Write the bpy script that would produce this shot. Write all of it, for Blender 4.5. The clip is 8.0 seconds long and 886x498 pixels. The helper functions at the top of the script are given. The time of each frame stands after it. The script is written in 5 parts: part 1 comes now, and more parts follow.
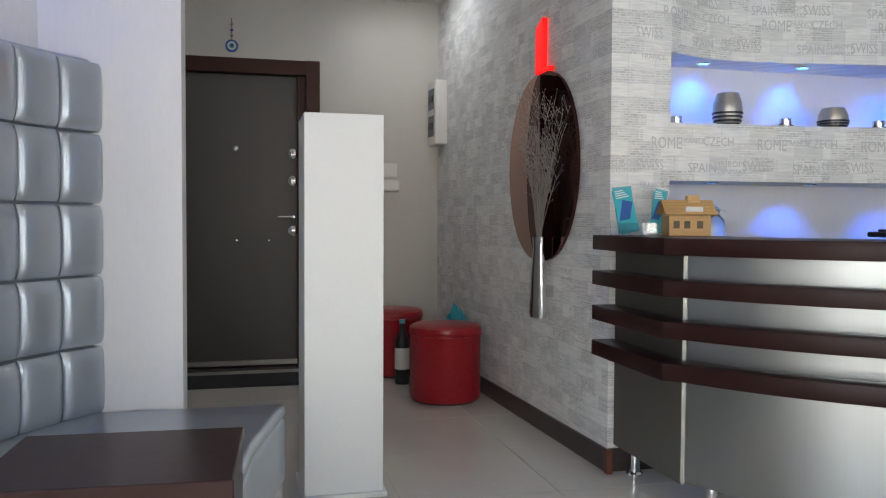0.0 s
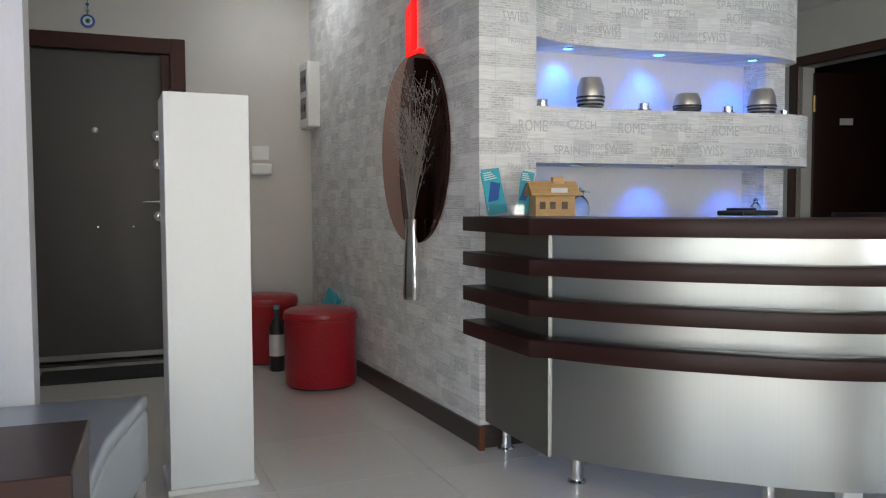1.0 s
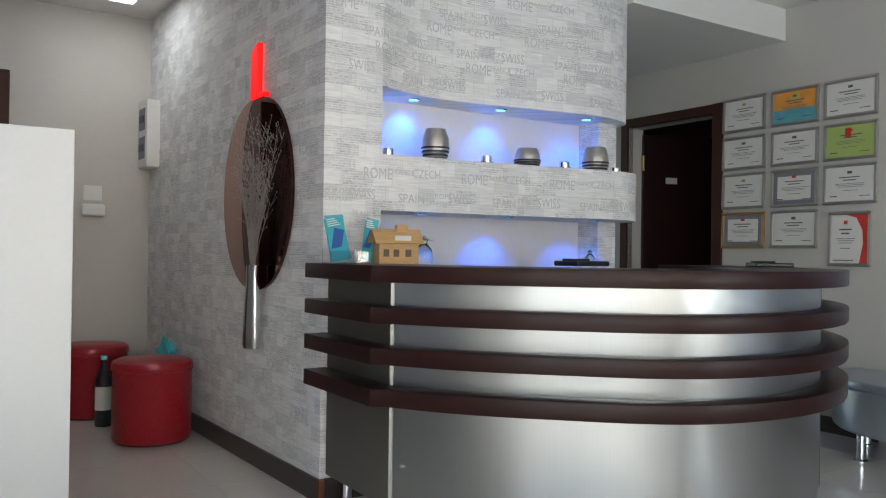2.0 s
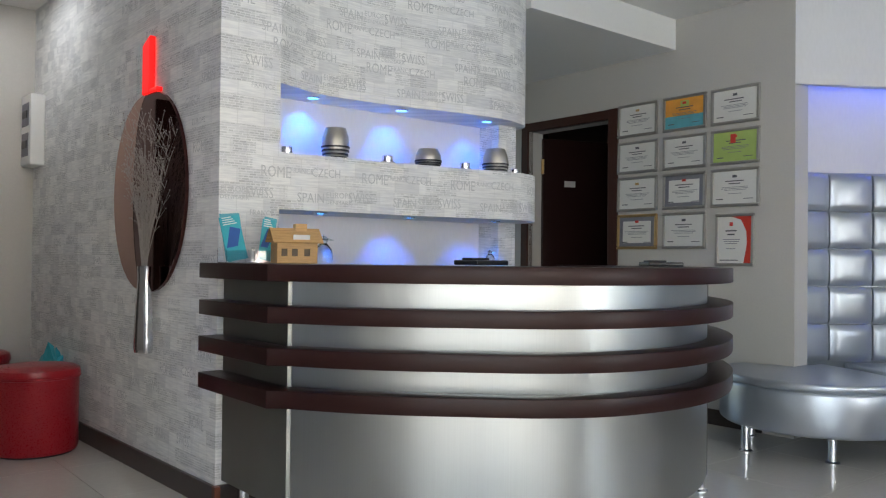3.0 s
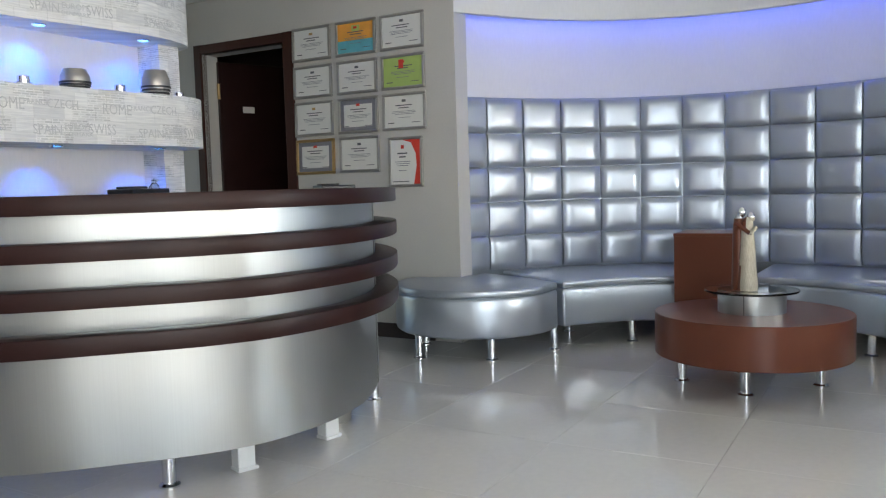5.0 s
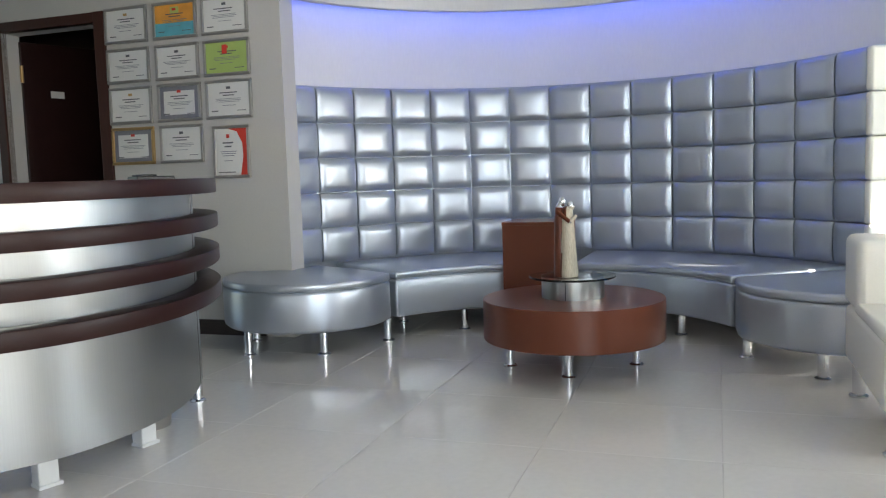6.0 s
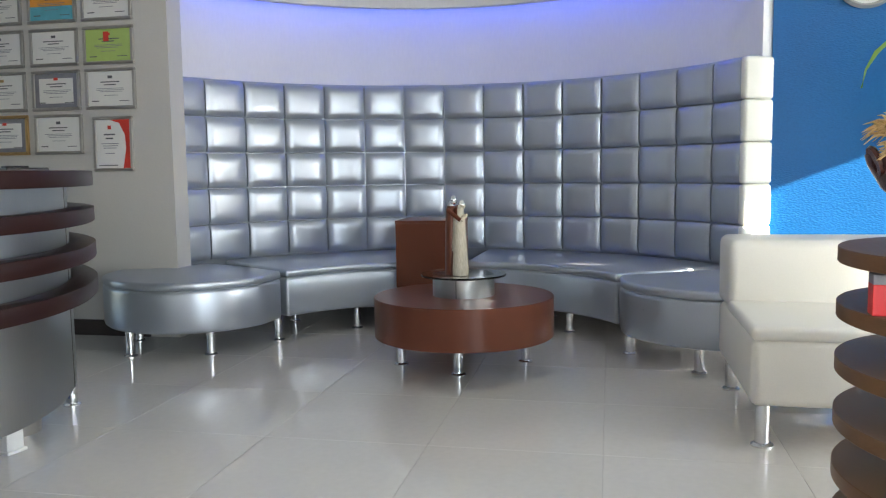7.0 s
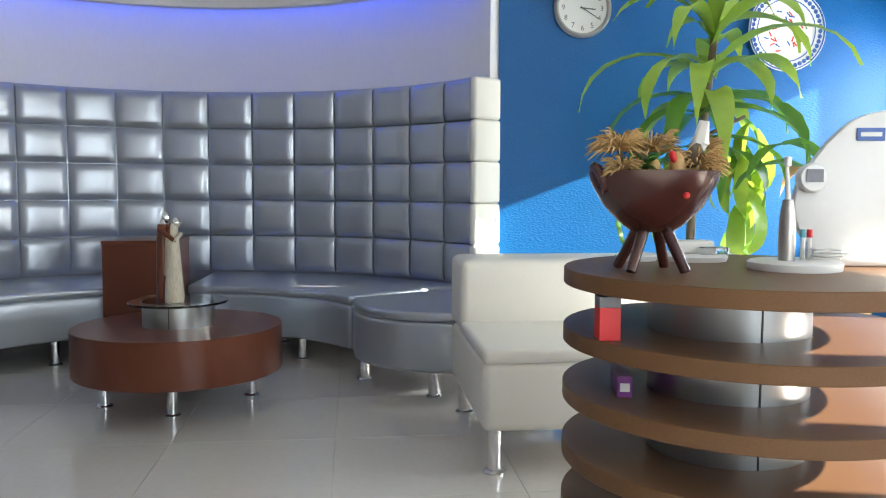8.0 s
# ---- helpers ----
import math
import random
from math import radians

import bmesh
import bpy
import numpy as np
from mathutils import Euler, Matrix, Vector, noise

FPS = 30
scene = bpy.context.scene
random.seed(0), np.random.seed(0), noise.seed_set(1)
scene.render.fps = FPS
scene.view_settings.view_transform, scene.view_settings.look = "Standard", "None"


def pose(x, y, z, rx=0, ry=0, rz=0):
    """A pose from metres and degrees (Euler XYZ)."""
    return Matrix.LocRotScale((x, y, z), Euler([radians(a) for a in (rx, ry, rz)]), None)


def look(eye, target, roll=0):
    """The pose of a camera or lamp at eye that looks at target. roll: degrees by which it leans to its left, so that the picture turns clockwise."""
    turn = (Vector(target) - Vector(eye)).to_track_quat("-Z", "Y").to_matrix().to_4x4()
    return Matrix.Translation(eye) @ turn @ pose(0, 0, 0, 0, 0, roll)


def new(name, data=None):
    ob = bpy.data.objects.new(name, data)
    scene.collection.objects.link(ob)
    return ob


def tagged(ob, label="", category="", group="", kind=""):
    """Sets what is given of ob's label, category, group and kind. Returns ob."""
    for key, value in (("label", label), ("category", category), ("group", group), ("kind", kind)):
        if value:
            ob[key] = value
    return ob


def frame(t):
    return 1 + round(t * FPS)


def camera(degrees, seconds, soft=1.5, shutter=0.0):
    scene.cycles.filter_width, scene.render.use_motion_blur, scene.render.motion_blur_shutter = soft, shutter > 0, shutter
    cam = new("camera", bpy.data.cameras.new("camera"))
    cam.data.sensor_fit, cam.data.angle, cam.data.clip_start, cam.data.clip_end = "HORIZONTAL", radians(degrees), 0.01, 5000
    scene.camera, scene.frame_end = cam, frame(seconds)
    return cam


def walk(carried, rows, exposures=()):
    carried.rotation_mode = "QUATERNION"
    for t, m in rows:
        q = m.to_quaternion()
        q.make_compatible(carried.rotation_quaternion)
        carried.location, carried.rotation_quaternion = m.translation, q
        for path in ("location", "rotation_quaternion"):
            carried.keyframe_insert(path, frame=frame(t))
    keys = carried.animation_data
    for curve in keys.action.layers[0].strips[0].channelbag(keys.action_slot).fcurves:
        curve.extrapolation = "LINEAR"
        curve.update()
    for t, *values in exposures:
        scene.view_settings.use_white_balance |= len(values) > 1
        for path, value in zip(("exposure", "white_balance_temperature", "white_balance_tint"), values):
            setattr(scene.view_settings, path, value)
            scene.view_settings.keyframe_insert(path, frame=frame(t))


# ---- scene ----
cam = camera(57.4, 8.0, soft=1.2)
PATH = [
    (0, (-1.533, -3.189, 1.081), (-1.048, -1.25, 1.01), 0.3),
    (0.5, (-1.508, -3.192, 1.08), (-0.858, -1.302, 0.999), -0.3),
    (1, (-1.488, -3.196, 1.072), (-0.727, -1.349, 0.963), -0.2),
    (1.5, (-1.463, -3.203, 1.068), (-0.527, -1.436, 1.03), -0.2),
    (2, (-1.447, -3.187, 1.066), (-0.361, -1.507, 1.079), 0.8),
    (2.2, (-1.443, -3.183, 1.067), (-0.285, -1.552, 1.092), 1.1),
    (3.5, (-1.378, -3.23, 1.029), (0.005, -1.785, 1.015), -0.2),
    (4, (-1.329, -3.291, 1.036), (0.265, -2.087, 0.93), -0.5),
    (4.2, (-1.339, -3.245, 1.029), (0.307, -2.117, 0.898), -0.9),
    (5.3, (-1.286, -3.331, 1.012), (0.486, -2.416, 0.858), -1.9),
    (5.5, (-1.264, -3.337, 1.014), (0.548, -2.506, 0.851), -2.1),
    (6, (-1.236, -3.353, 1.01), (0.649, -2.711, 0.825), -1.8),
    (6.5, (-1.232, -3.34, 1.009), (0.678, -2.782, 0.811), -0.9),
    (7, (-1.212, -3.388, 1.003), (0.737, -2.985, 0.81), -0.8),
    (7.2, (-1.174, -3.421, 1.01), (0.8, -3.168, 0.818), -0.8),
    (7.5, (-1.162, -3.434, 1.022), (0.829, -3.415, 0.834), -0.3),
    (8, (-0.928, -3.446, 0.987), (1.055, -3.666, 0.838), 0.2),
]
walk(cam, [(t, look(eye, target, roll)) for t, eye, target, roll in PATH],
     [(0.0, 2.22), (2.2, 2.27), (4.2, 2.42), (5.5, 2.58), (6.5, 2.60), (7.0, 2.54), (7.5, 2.42), (8.0, 2.26)])

# ---- world, daylight, lamps ----
world = bpy.data.worlds.new("world")
scene.world = world
world.use_nodes = True
wn = world.node_tree
sky = wn.nodes.new("ShaderNodeTexSky")
sky.sky_type, sky.sun_disc = "NISHITA", False
SUN_DIR = Vector((0.25, 1.0, -0.38)).normalized()
sky.sun_elevation = math.asin(-SUN_DIR.z)
sky.sun_rotation = math.atan2(-SUN_DIR.x, -SUN_DIR.y)
wn.links.new(sky.outputs[0], wn.nodes["Background"].inputs[0])
wn.nodes["Background"].inputs[1].default_value = 0.04


def lamp(name, kind, m, energy, color, **more):
    data = bpy.data.lights.new(name, kind)
    data.energy, data.color = energy, color
    if kind == "SUN":
        data.angle = radians(0.6)
    if kind == "AREA":
        data.shape, data.size, data.size_y = "RECTANGLE", more["w"], more["h"]
    if kind == "SPOT":
        data.spot_size, data.spot_blend, data.shadow_soft_size = radians(more["cone"]), 0.7, 0.02
    ob = new(name, data)
    ob.matrix_world = m
    return ob


WIN_Y = -6.72
# each window of the long wall: from x, to x, sill height, head height, daylight
WINDOWS = [(-2.65, -1.25, 0.80, 1.75, 7.0), (-0.19, 0.42, 0.80, 1.73, 3.0), (1.15, 1.95, 0.50, 1.36, 9.5), (2.60, 3.55, 0.85, 1.88, 10.5)]
WEST_X, WEST, WEST_Z = -3.45, (-6.5, -4.5), (0.30, 2.40)
lamp("sun", "SUN", look((0, -9, 7), Vector((0, -9, 7)) + SUN_DIR), 6.5, (1, 0.90, 0.76))
for a, b, sill, head, power in WINDOWS:
    mid_z = (sill + head) / 2
    lamp("window_daylight", "AREA", look(((a + b) / 2, WIN_Y - 0.17, mid_z), ((a + b) / 2, 0, mid_z - 0.1)), power, (0.83, 0.93, 1.0), w=b - a, h=head - sill - 0.05)
lamp("window_daylight", "AREA", look((WEST_X - 0.15, sum(WEST) / 2, sum(WEST_Z) / 2), (2.0, sum(WEST) / 2 + 1.2, 1.0)), 17, (0.83, 0.93, 1.0), w=WEST[1] - WEST[0], h=WEST_Z[1] - WEST_Z[0] - 0.05)

# ---- materials ----


def mat(name, color, rough=0.5, metal=0.0, grain=0.0, scale=20.0, bump=0.0, stretch=(1, 1, 1), big=0.0, vary=0.0, coat=0.0, emit=None, power=0.0, aniso=0.0):
    m = bpy.data.materials.new(name)
    m.use_nodes = True
    nt, b = m.node_tree, m.node_tree.nodes["Principled BSDF"]
    n, link = nt.nodes.new, nt.links.new
    b.inputs["Roughness"].default_value, b.inputs["Metallic"].default_value = rough, metal
    b.inputs["Coat Weight"].default_value = coat
    b.inputs["Coat Roughness"].default_value = 0.08
    b.inputs["Base Color"].default_value = (*color, 1)
    if aniso:
        b.inputs["Anisotropic"].default_value = aniso
    if emit:
        b.inputs["Emission Color"].default_value, b.inputs["Emission Strength"].default_value = (*emit, 1), power
    if grain or bump or big or vary:
        tc, mp = n("ShaderNodeTexCoord"), n("ShaderNodeMapping")
        mp.inputs["Scale"].default_value = stretch
        link(tc.outputs["Object"], mp.inputs[0])
        fine, wide = n("ShaderNodeTexNoise"), n("ShaderNodeTexNoise")
        fine.inputs["Scale"].default_value, fine.inputs["Detail"].default_value = scale, 6
        wide.inputs["Scale"].default_value, wide.inputs["Detail"].default_value = 1.7, 3
        link(mp.outputs[0], fine.inputs[0])
        link(tc.outputs["Object"], wide.inputs[0])
        total = n("ShaderNodeMath")
        total.operation = "MULTIPLY_ADD"
        link(fine.outputs[0], total.inputs[0])
        total.inputs[1].default_value = 2 * grain
        second = n("ShaderNodeMath")
        second.operation = "MULTIPLY_ADD"
        link(wide.outputs[0], second.inputs[0])
        second.inputs[1].default_value, second.inputs[2].default_value = 2 * big, 1 - grain - big
        third = n("ShaderNodeMath")
        third.operation = "MULTIPLY_ADD"
        info = n("ShaderNodeObjectInfo")
        link(info.outputs["Random"], third.inputs[0])
        third.inputs[1].default_value = vary
        link(second.outputs[0], third.inputs[2])
        link(third.outputs[0], total.inputs[2])
        mix = n("ShaderNodeMix")
        mix.data_type, mix.blend_type = "RGBA", "MULTIPLY"
        mix.inputs[0].default_value = 1
        mix.inputs[6].default_value = (*color, 1)
        link(total.outputs[0], mix.inputs[7])
        link(mix.outputs[2], b.inputs["Base Color"])
        rr = n("ShaderNodeMath")
        rr.operation = "MULTIPLY_ADD"
        link(fine.outputs[0], rr.inputs[0])
        rr.inputs[1].default_value, rr.inputs[2].default_value = 0.25 * rough, 0.875 * rough
        link(rr.outputs[0], b.inputs["Roughness"])
        if bump:
            bp = n("ShaderNodeBump")
            bp.inputs["Strength"].default_value, bp.inputs["Distance"].default_value = bump, 0.004
            link(fine.outputs[0], bp.inputs["Height"])
            link(bp.outputs[0], b.inputs["Normal"])
    return m


def wallpaper_material():
    m = mat("patchwork_wallpaper", (0.7, 0.7, 0.69), 0.75)
    nt, b = m.node_tree, m.node_tree.nodes["Principled BSDF"]
    n, link = nt.nodes.new, nt.links.new
    tc, sep, add, com = n("ShaderNodeTexCoord"), n("ShaderNodeSeparateXYZ"), n("ShaderNodeMath"), n("ShaderNodeCombineXYZ")
    link(tc.outputs["Object"], sep.inputs[0])
    link(sep.outputs[0], add.inputs[0])
    link(sep.outputs[1], add.inputs[1])
    link(add.outputs[0], com.inputs[0])
    link(sep.outputs[2], com.inputs[1])
    brick = n("ShaderNodeTexBrick")
    brick.inputs["Color1"].default_value, brick.inputs["Color2"].default_value = (0.84, 0.84, 0.83, 1), (0.63, 0.635, 0.645, 1)
    brick.inputs["Mortar"].default_value = (0.74, 0.74, 0.73, 1)
    for key, value in (("Scale", 1.0), ("Mortar Size", 0.002), ("Bias", -0.35), ("Brick Width", 0.125), ("Row Height", 0.062)):
        brick.inputs[key].default_value = value
    brick.offset, brick.squash, brick.squash_frequency = 0.37, 0.6, 3
    link(com.outputs[0], brick.inputs[0])
    dash, block = n("ShaderNodeTexBrick"), n("ShaderNodeTexBrick")
    for tex, wide, high, gap, bias, first, second, mortar in ((dash, 0.034, 0.0105, 0.0022, 0.1, 0.66, 0.90, 1.0), (block, 0.15, 0.062, 0.0, -0.05, 0.0, 1.0, 0.0)):
        for key, value in (("Scale", 1.0), ("Mortar Size", gap), ("Bias", bias), ("Brick Width", wide), ("Row Height", high)):
            tex.inputs[key].default_value = value
        for key, value in (("Color1", first), ("Color2", second), ("Mortar", mortar)):
            tex.inputs[key].default_value = (value, value, value, 1)
        tex.offset, tex.squash, tex.squash_frequency = 0.43, 0.7, 3
        link(com.outputs[0], tex.inputs[0])
    where = n("ShaderNodeMapRange")
    where.inputs["From Min"].default_value, where.inputs["From Max"].default_value = 0.40, 0.62
    link(block.outputs[0], where.inputs[0])
    lines = n("ShaderNodeMix")
    lines.data_type = "RGBA"
    lines.inputs[6].default_value = (1, 1, 1, 1)
    link(where.outputs[0], lines.inputs[0])
    link(dash.outputs[0], lines.inputs[7])
    mp, streak = n("ShaderNodeMapping"), n("ShaderNodeTexNoise")
    mp.inputs["Scale"].default_value = (9, 90, 1)
    link(com.outputs[0], mp.inputs[0])
    streak.inputs["Scale"].default_value, streak.inputs["Detail"].default_value = 1.3, 5
    link(mp.outputs[0], streak.inputs[0])
    ramp = n("ShaderNodeValToRGB")
    ramp.color_ramp.elements[0].position, ramp.color_ramp.elements[1].position = 0.38, 0.62
    ramp.color_ramp.elements[0].color, ramp.color_ramp.elements[1].color = (0.88, 0.88, 0.89, 1), (1.03, 1.03, 1.02, 1)
    link(streak.outputs[0], ramp.inputs[0])
    mix, both = n("ShaderNodeMix"), n("ShaderNodeMix")
    for node in (mix, both):
        node.data_type, node.blend_type = "RGBA", "MULTIPLY"
        node.inputs[0].default_value = 1
    link(brick.outputs[0], mix.inputs[6])
    link(ramp.outputs[0], mix.inputs[7])
    link(mix.outputs[2], both.inputs[6])
    link(lines.outputs[2], both.inputs[7])
    link(both.outputs[2], b.inputs["Base Color"])
    bp = n("ShaderNodeBump")
    bp.inputs["Strength"].default_value, bp.inputs["Distance"].default_value = 0.25, 0.002
    link(streak.outputs[0], bp.inputs["Height"])
    link(bp.outputs[0], b.inputs["Normal"])
    return m


def leaf_material(name, color, back):
    m = mat(name, color, 0.35, grain=0.3, scale=25, vary=0.35)
    nt, b = m.node_tree, m.node_tree.nodes["Principled BSDF"]
    thin, mix = nt.nodes.new("ShaderNodeBsdfTranslucent"), nt.nodes.new("ShaderNodeMixShader")
    thin.inputs[0].default_value = (*back, 1)
    mix.inputs[0].default_value = 0.38
    nt.links.new(b.outputs[0], mix.inputs[1])
    nt.links.new(thin.outputs[0], mix.inputs[2])
    nt.links.new(mix.outputs[0], nt.nodes["Material Output"].inputs[0])
    return m


def glass_material(name, tint=(0.9, 0.97, 0.95), rough=0.0):
    m = mat(name, tint, rough)
    m.node_tree.nodes["Principled BSDF"].inputs["Transmission Weight"].default_value = 1.0
    return m


def blue_wall_material():
    m = mat("blue_textured_paint", (0.004, 0.10, 0.30), 0.36, grain=0.12, big=0.10, scale=60, bump=0.0)
    nt, b = m.node_tree, m.node_tree.nodes["Principled BSDF"]
    n, link = nt.nodes.new, nt.links.new
    tc, mp, vor = n("ShaderNodeTexCoord"), n("ShaderNodeMapping"), n("ShaderNodeTexVoronoi")
    mp.inputs["Scale"].default_value = (1, 60, 150)
    link(tc.outputs["Object"], mp.inputs[0])
    link(mp.outputs[0], vor.inputs[0])
    vor.inputs["Scale"].default_value = 1
    bp = n("ShaderNodeBump")
    bp.inputs["Strength"].default_value, bp.inputs["Distance"].default_value = 0.55, 0.003
    link(vor.outputs[0], bp.inputs["Height"])
    link(bp.outputs[0], b.inputs["Normal"])
    return m


M = {
    "paper": wallpaper_material(),
    "wall": mat("grey_wall_paint", (0.56, 0.54, 0.505), 0.6, grain=0.05, big=0.05, scale=90, bump=0.12),
    "lilac": mat("white_wall_paint", (0.74, 0.73, 0.74), 0.55, grain=0.05, big=0.06, scale=70, bump=0.1, stretch=(1, 1, 0.3)),
    "ceil": mat("ceiling_paint", (0.78, 0.77, 0.74), 0.8, grain=0.03, big=0.04, scale=60, bump=0.08),
    "blue": blue_wall_material(),
    "tile": mat("polished_tile", (0.64, 0.615, 0.575), 0.085, grain=0.06, big=0.06, scale=35, vary=0.05),
    "grout": mat("grout", (0.46, 0.44, 0.41), 0.6, grain=0.2, scale=80),
    "plinth": mat("dark_baseboard", (0.045, 0.033, 0.03), 0.3, grain=0.3, scale=18, stretch=(1, 1, 6), bump=0.1),
    "wenge": mat("wenge_laminate", (0.026, 0.010, 0.009), 0.34, grain=0.25, scale=14, stretch=(3, 3, 30), big=0.1, coat=0.0),
    "mahog": mat("red_brown_veneer", (0.125, 0.038, 0.020), 0.30, grain=0.16, scale=40, stretch=(1, 8, 8), big=0.08),
    "walnut": mat("walnut_veneer", (0.16, 0.085, 0.043), 0.38, grain=0.14, scale=22, stretch=(1, 9, 9), big=0.08),
    "door": mat("dark_door_leaf", (0.075, 0.066, 0.06), 0.45, grain=0.12, scale=90, bump=0.25, big=0.08),
    "trim": mat("dark_door_trim", (0.055, 0.020, 0.014), 0.40, grain=0.3, scale=14, stretch=(12, 12, 1), bump=0.1),
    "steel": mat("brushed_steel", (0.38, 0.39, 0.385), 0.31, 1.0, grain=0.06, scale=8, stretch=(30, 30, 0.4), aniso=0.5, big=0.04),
    # same brushed grain as the steel front, darker and rougher
    "dull": mat("darker_steel_side", (0.24, 0.24, 0.225), 0.40, 0.9, grain=0.08, scale=8, stretch=(30, 30, 0.4)),
    "chrome": mat("chrome", (0.75, 0.75, 0.76), 0.12, 1.0, grain=0.04, scale=30),
    "silver": mat("silver_leatherette", (0.43, 0.465, 0.515), 0.29, 0.62, grain=0.07, scale=220, bump=0.10, big=0.07, vary=0.05),
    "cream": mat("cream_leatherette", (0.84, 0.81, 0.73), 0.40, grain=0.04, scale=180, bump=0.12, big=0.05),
    "red": mat("red_leatherette", (0.36, 0.012, 0.022), 0.28, grain=0.1, scale=160, bump=0.15, big=0.1),
    "white": mat("white_lacquer", (0.78, 0.79, 0.78), 0.4, grain=0.03, scale=60, big=0.03, bump=0.05),
    "plastic": mat("white_plastic", (0.74, 0.74, 0.72), 0.3, grain=0.03, scale=50, big=0.03),
    "black": mat("black_plastic", (0.015, 0.015, 0.017), 0.35, grain=0.2, scale=60),
    "letter": mat("printed_grey", (0.54, 0.545, 0.55), 0.75, grain=0.25, scale=60),
    "glow_blue": mat("blue_led", (0.1, 0.3, 1), 0.5, emit=(0.05, 0.30, 1.0), power=3.0),
    "glow_cove": mat("blue_cove_led", (0.1, 0.1, 1), 0.5, emit=(0.05, 0.13, 1.0), power=2.0),
    "glow_red": mat("red_shade", (0.8, 0.01, 0.01), 0.4, emit=(1.0, 0.005, 0.004), power=0.22),
    "panel_glow": mat("lit_diffuser", (0.8, 0.8, 0.8), 0.5, emit=(0.95, 0.97, 1.0), power=1.6),
    "mirror": mat("tinted_mirror", (0.50, 0.31, 0.26), 0.04, 1.0),
    "mirror_dark": mat("dark_mirror", (0.12, 0.05, 0.045), 0.03, 1.0),
    "glass": glass_material("clear_glass"),
    "acrylic": glass_material("clear_acrylic", (0.95, 0.97, 1.0), 0.05),
    "twig": mat("silver_twig", (0.33, 0.30, 0.28), 0.5, 0.2, grain=0.3, scale=80),
    "leaf": leaf_material("glossy_leaf", (0.06, 0.16, 0.025), (0.16, 0.34, 0.03)),
    # yellow-green copy of the leaf, with sunlight put into its colour
    "leaf_brighter": leaf_material("brighter_leaf", (0.20, 0.33, 0.05), (0.40, 0.52, 0.06)),
    "straw": mat("dry_straw", (0.42, 0.27, 0.11), 0.8, grain=0.35, scale=60, vary=0.3),
    "bark": mat("bark", (0.16, 0.12, 0.08), 0.8, grain=0.4, scale=40, bump=0.5),
    "soil": mat("potting_soil", (0.06, 0.04, 0.03), 0.9, grain=0.5, scale=50, bump=0.6),
    "pine": mat("light_wood", (0.55, 0.33, 0.13), 0.5, grain=0.25, scale=30, stretch=(1, 1, 8), vary=0.1),
    "stone": mat("beige_carved", (0.45, 0.40, 0.31), 0.7, grain=0.4, scale=60, bump=0.5, stretch=(3, 3, 0.6)),
    "cardred": mat("red_card", (0.65, 0.015, 0.02), 0.4, grain=0.05, scale=30),
    "cardpurple": mat("purple_card", (0.17, 0.03, 0.20), 0.4, grain=0.2, scale=60),
    "paper_white": mat("printed_paper", (0.76, 0.75, 0.71), 0.5, grain=0.03, scale=60, big=0.03),
    "paper_teal": mat("teal_print", (0.05, 0.42, 0.50), 0.4, grain=0.3, scale=18),
    "paper_green": mat("green_print", (0.42, 0.56, 0.16), 0.5, grain=0.08, scale=20),
    "ink": mat("ink", (0.12, 0.12, 0.13), 0.6, grain=0.1, scale=50),
    "ink_red": mat("red_ink", (0.65, 0.05, 0.03), 0.5, grain=0.1, scale=50),
    "ink_blue": mat("blue_ink", (0.03, 0.10, 0.35), 0.4, grain=0.1, scale=50),
    "orange": mat("orange_print", (0.80, 0.36, 0.06), 0.5, grain=0.3, scale=12),
    "aqua": mat("aqua_print", (0.12, 0.42, 0.50), 0.5, grain=0.3, scale=12),
    "frame_silver": mat("silver_moulding", (0.42, 0.40, 0.37), 0.32, 0.7, grain=0.1, scale=40),
    "frame_gold": mat("gold_moulding", (0.55, 0.36, 0.16), 0.3, 0.8, grain=0.1, scale=40),
    "mat_grey": mat("grey_passepartout", (0.22, 0.22, 0.25), 0.6, grain=0.2, scale=60),
    # dark wall colour stands in for the dimness beyond the doors
    "dark": mat("dim_room_tone", (0.12, 0.08, 0.07), 0.7, grain=0.1, scale=30),
    "window_frame": mat("white_upvc", (0.75, 0.75, 0.74), 0.35, grain=0.03, scale=40),
    "doormat": mat("doormat", (0.03, 0.03, 0.033), 0.95, grain=0.4, scale=200, bump=0.6),
    "bowl": mat("dark_lacquered_wood", (0.06, 0.017, 0.014), 0.25, grain=0.3, scale=12, coat=0.3),
}

M["walnut"].node_tree.nodes["Principled BSDF"].inputs["Specular IOR Level"].default_value = 0.15
M["blue"].node_tree.nodes["Principled BSDF"].inputs["Specular IOR Level"].default_value = 0.3
M["mahog"].node_tree.nodes["Principled BSDF"].inputs["Specular IOR Level"].default_value = 0.28
M["trim"].node_tree.nodes["Principled BSDF"].inputs["Specular IOR Level"].default_value = 0.25
M["wenge"].node_tree.nodes["Principled BSDF"].inputs["Specular IOR Level"].default_value = 0.2

# ---- shaping helpers ----


def part(name, bm, material, parent=None, label="", smooth=False):
    me = bpy.data.meshes.new(name)
    bm.normal_update()
    if smooth:
        for f in bm.faces:
            f.smooth = True
        for e in bm.edges:
            if len(e.link_faces) == 2 and e.calc_face_angle() > radians(38):
                e.smooth = False
    bm.to_mesh(me)
    bm.free()
    me.materials.append(M[material])
    ob = new(name, me)
    ob.parent = parent
    if label:
        ob["label"] = label
    return ob


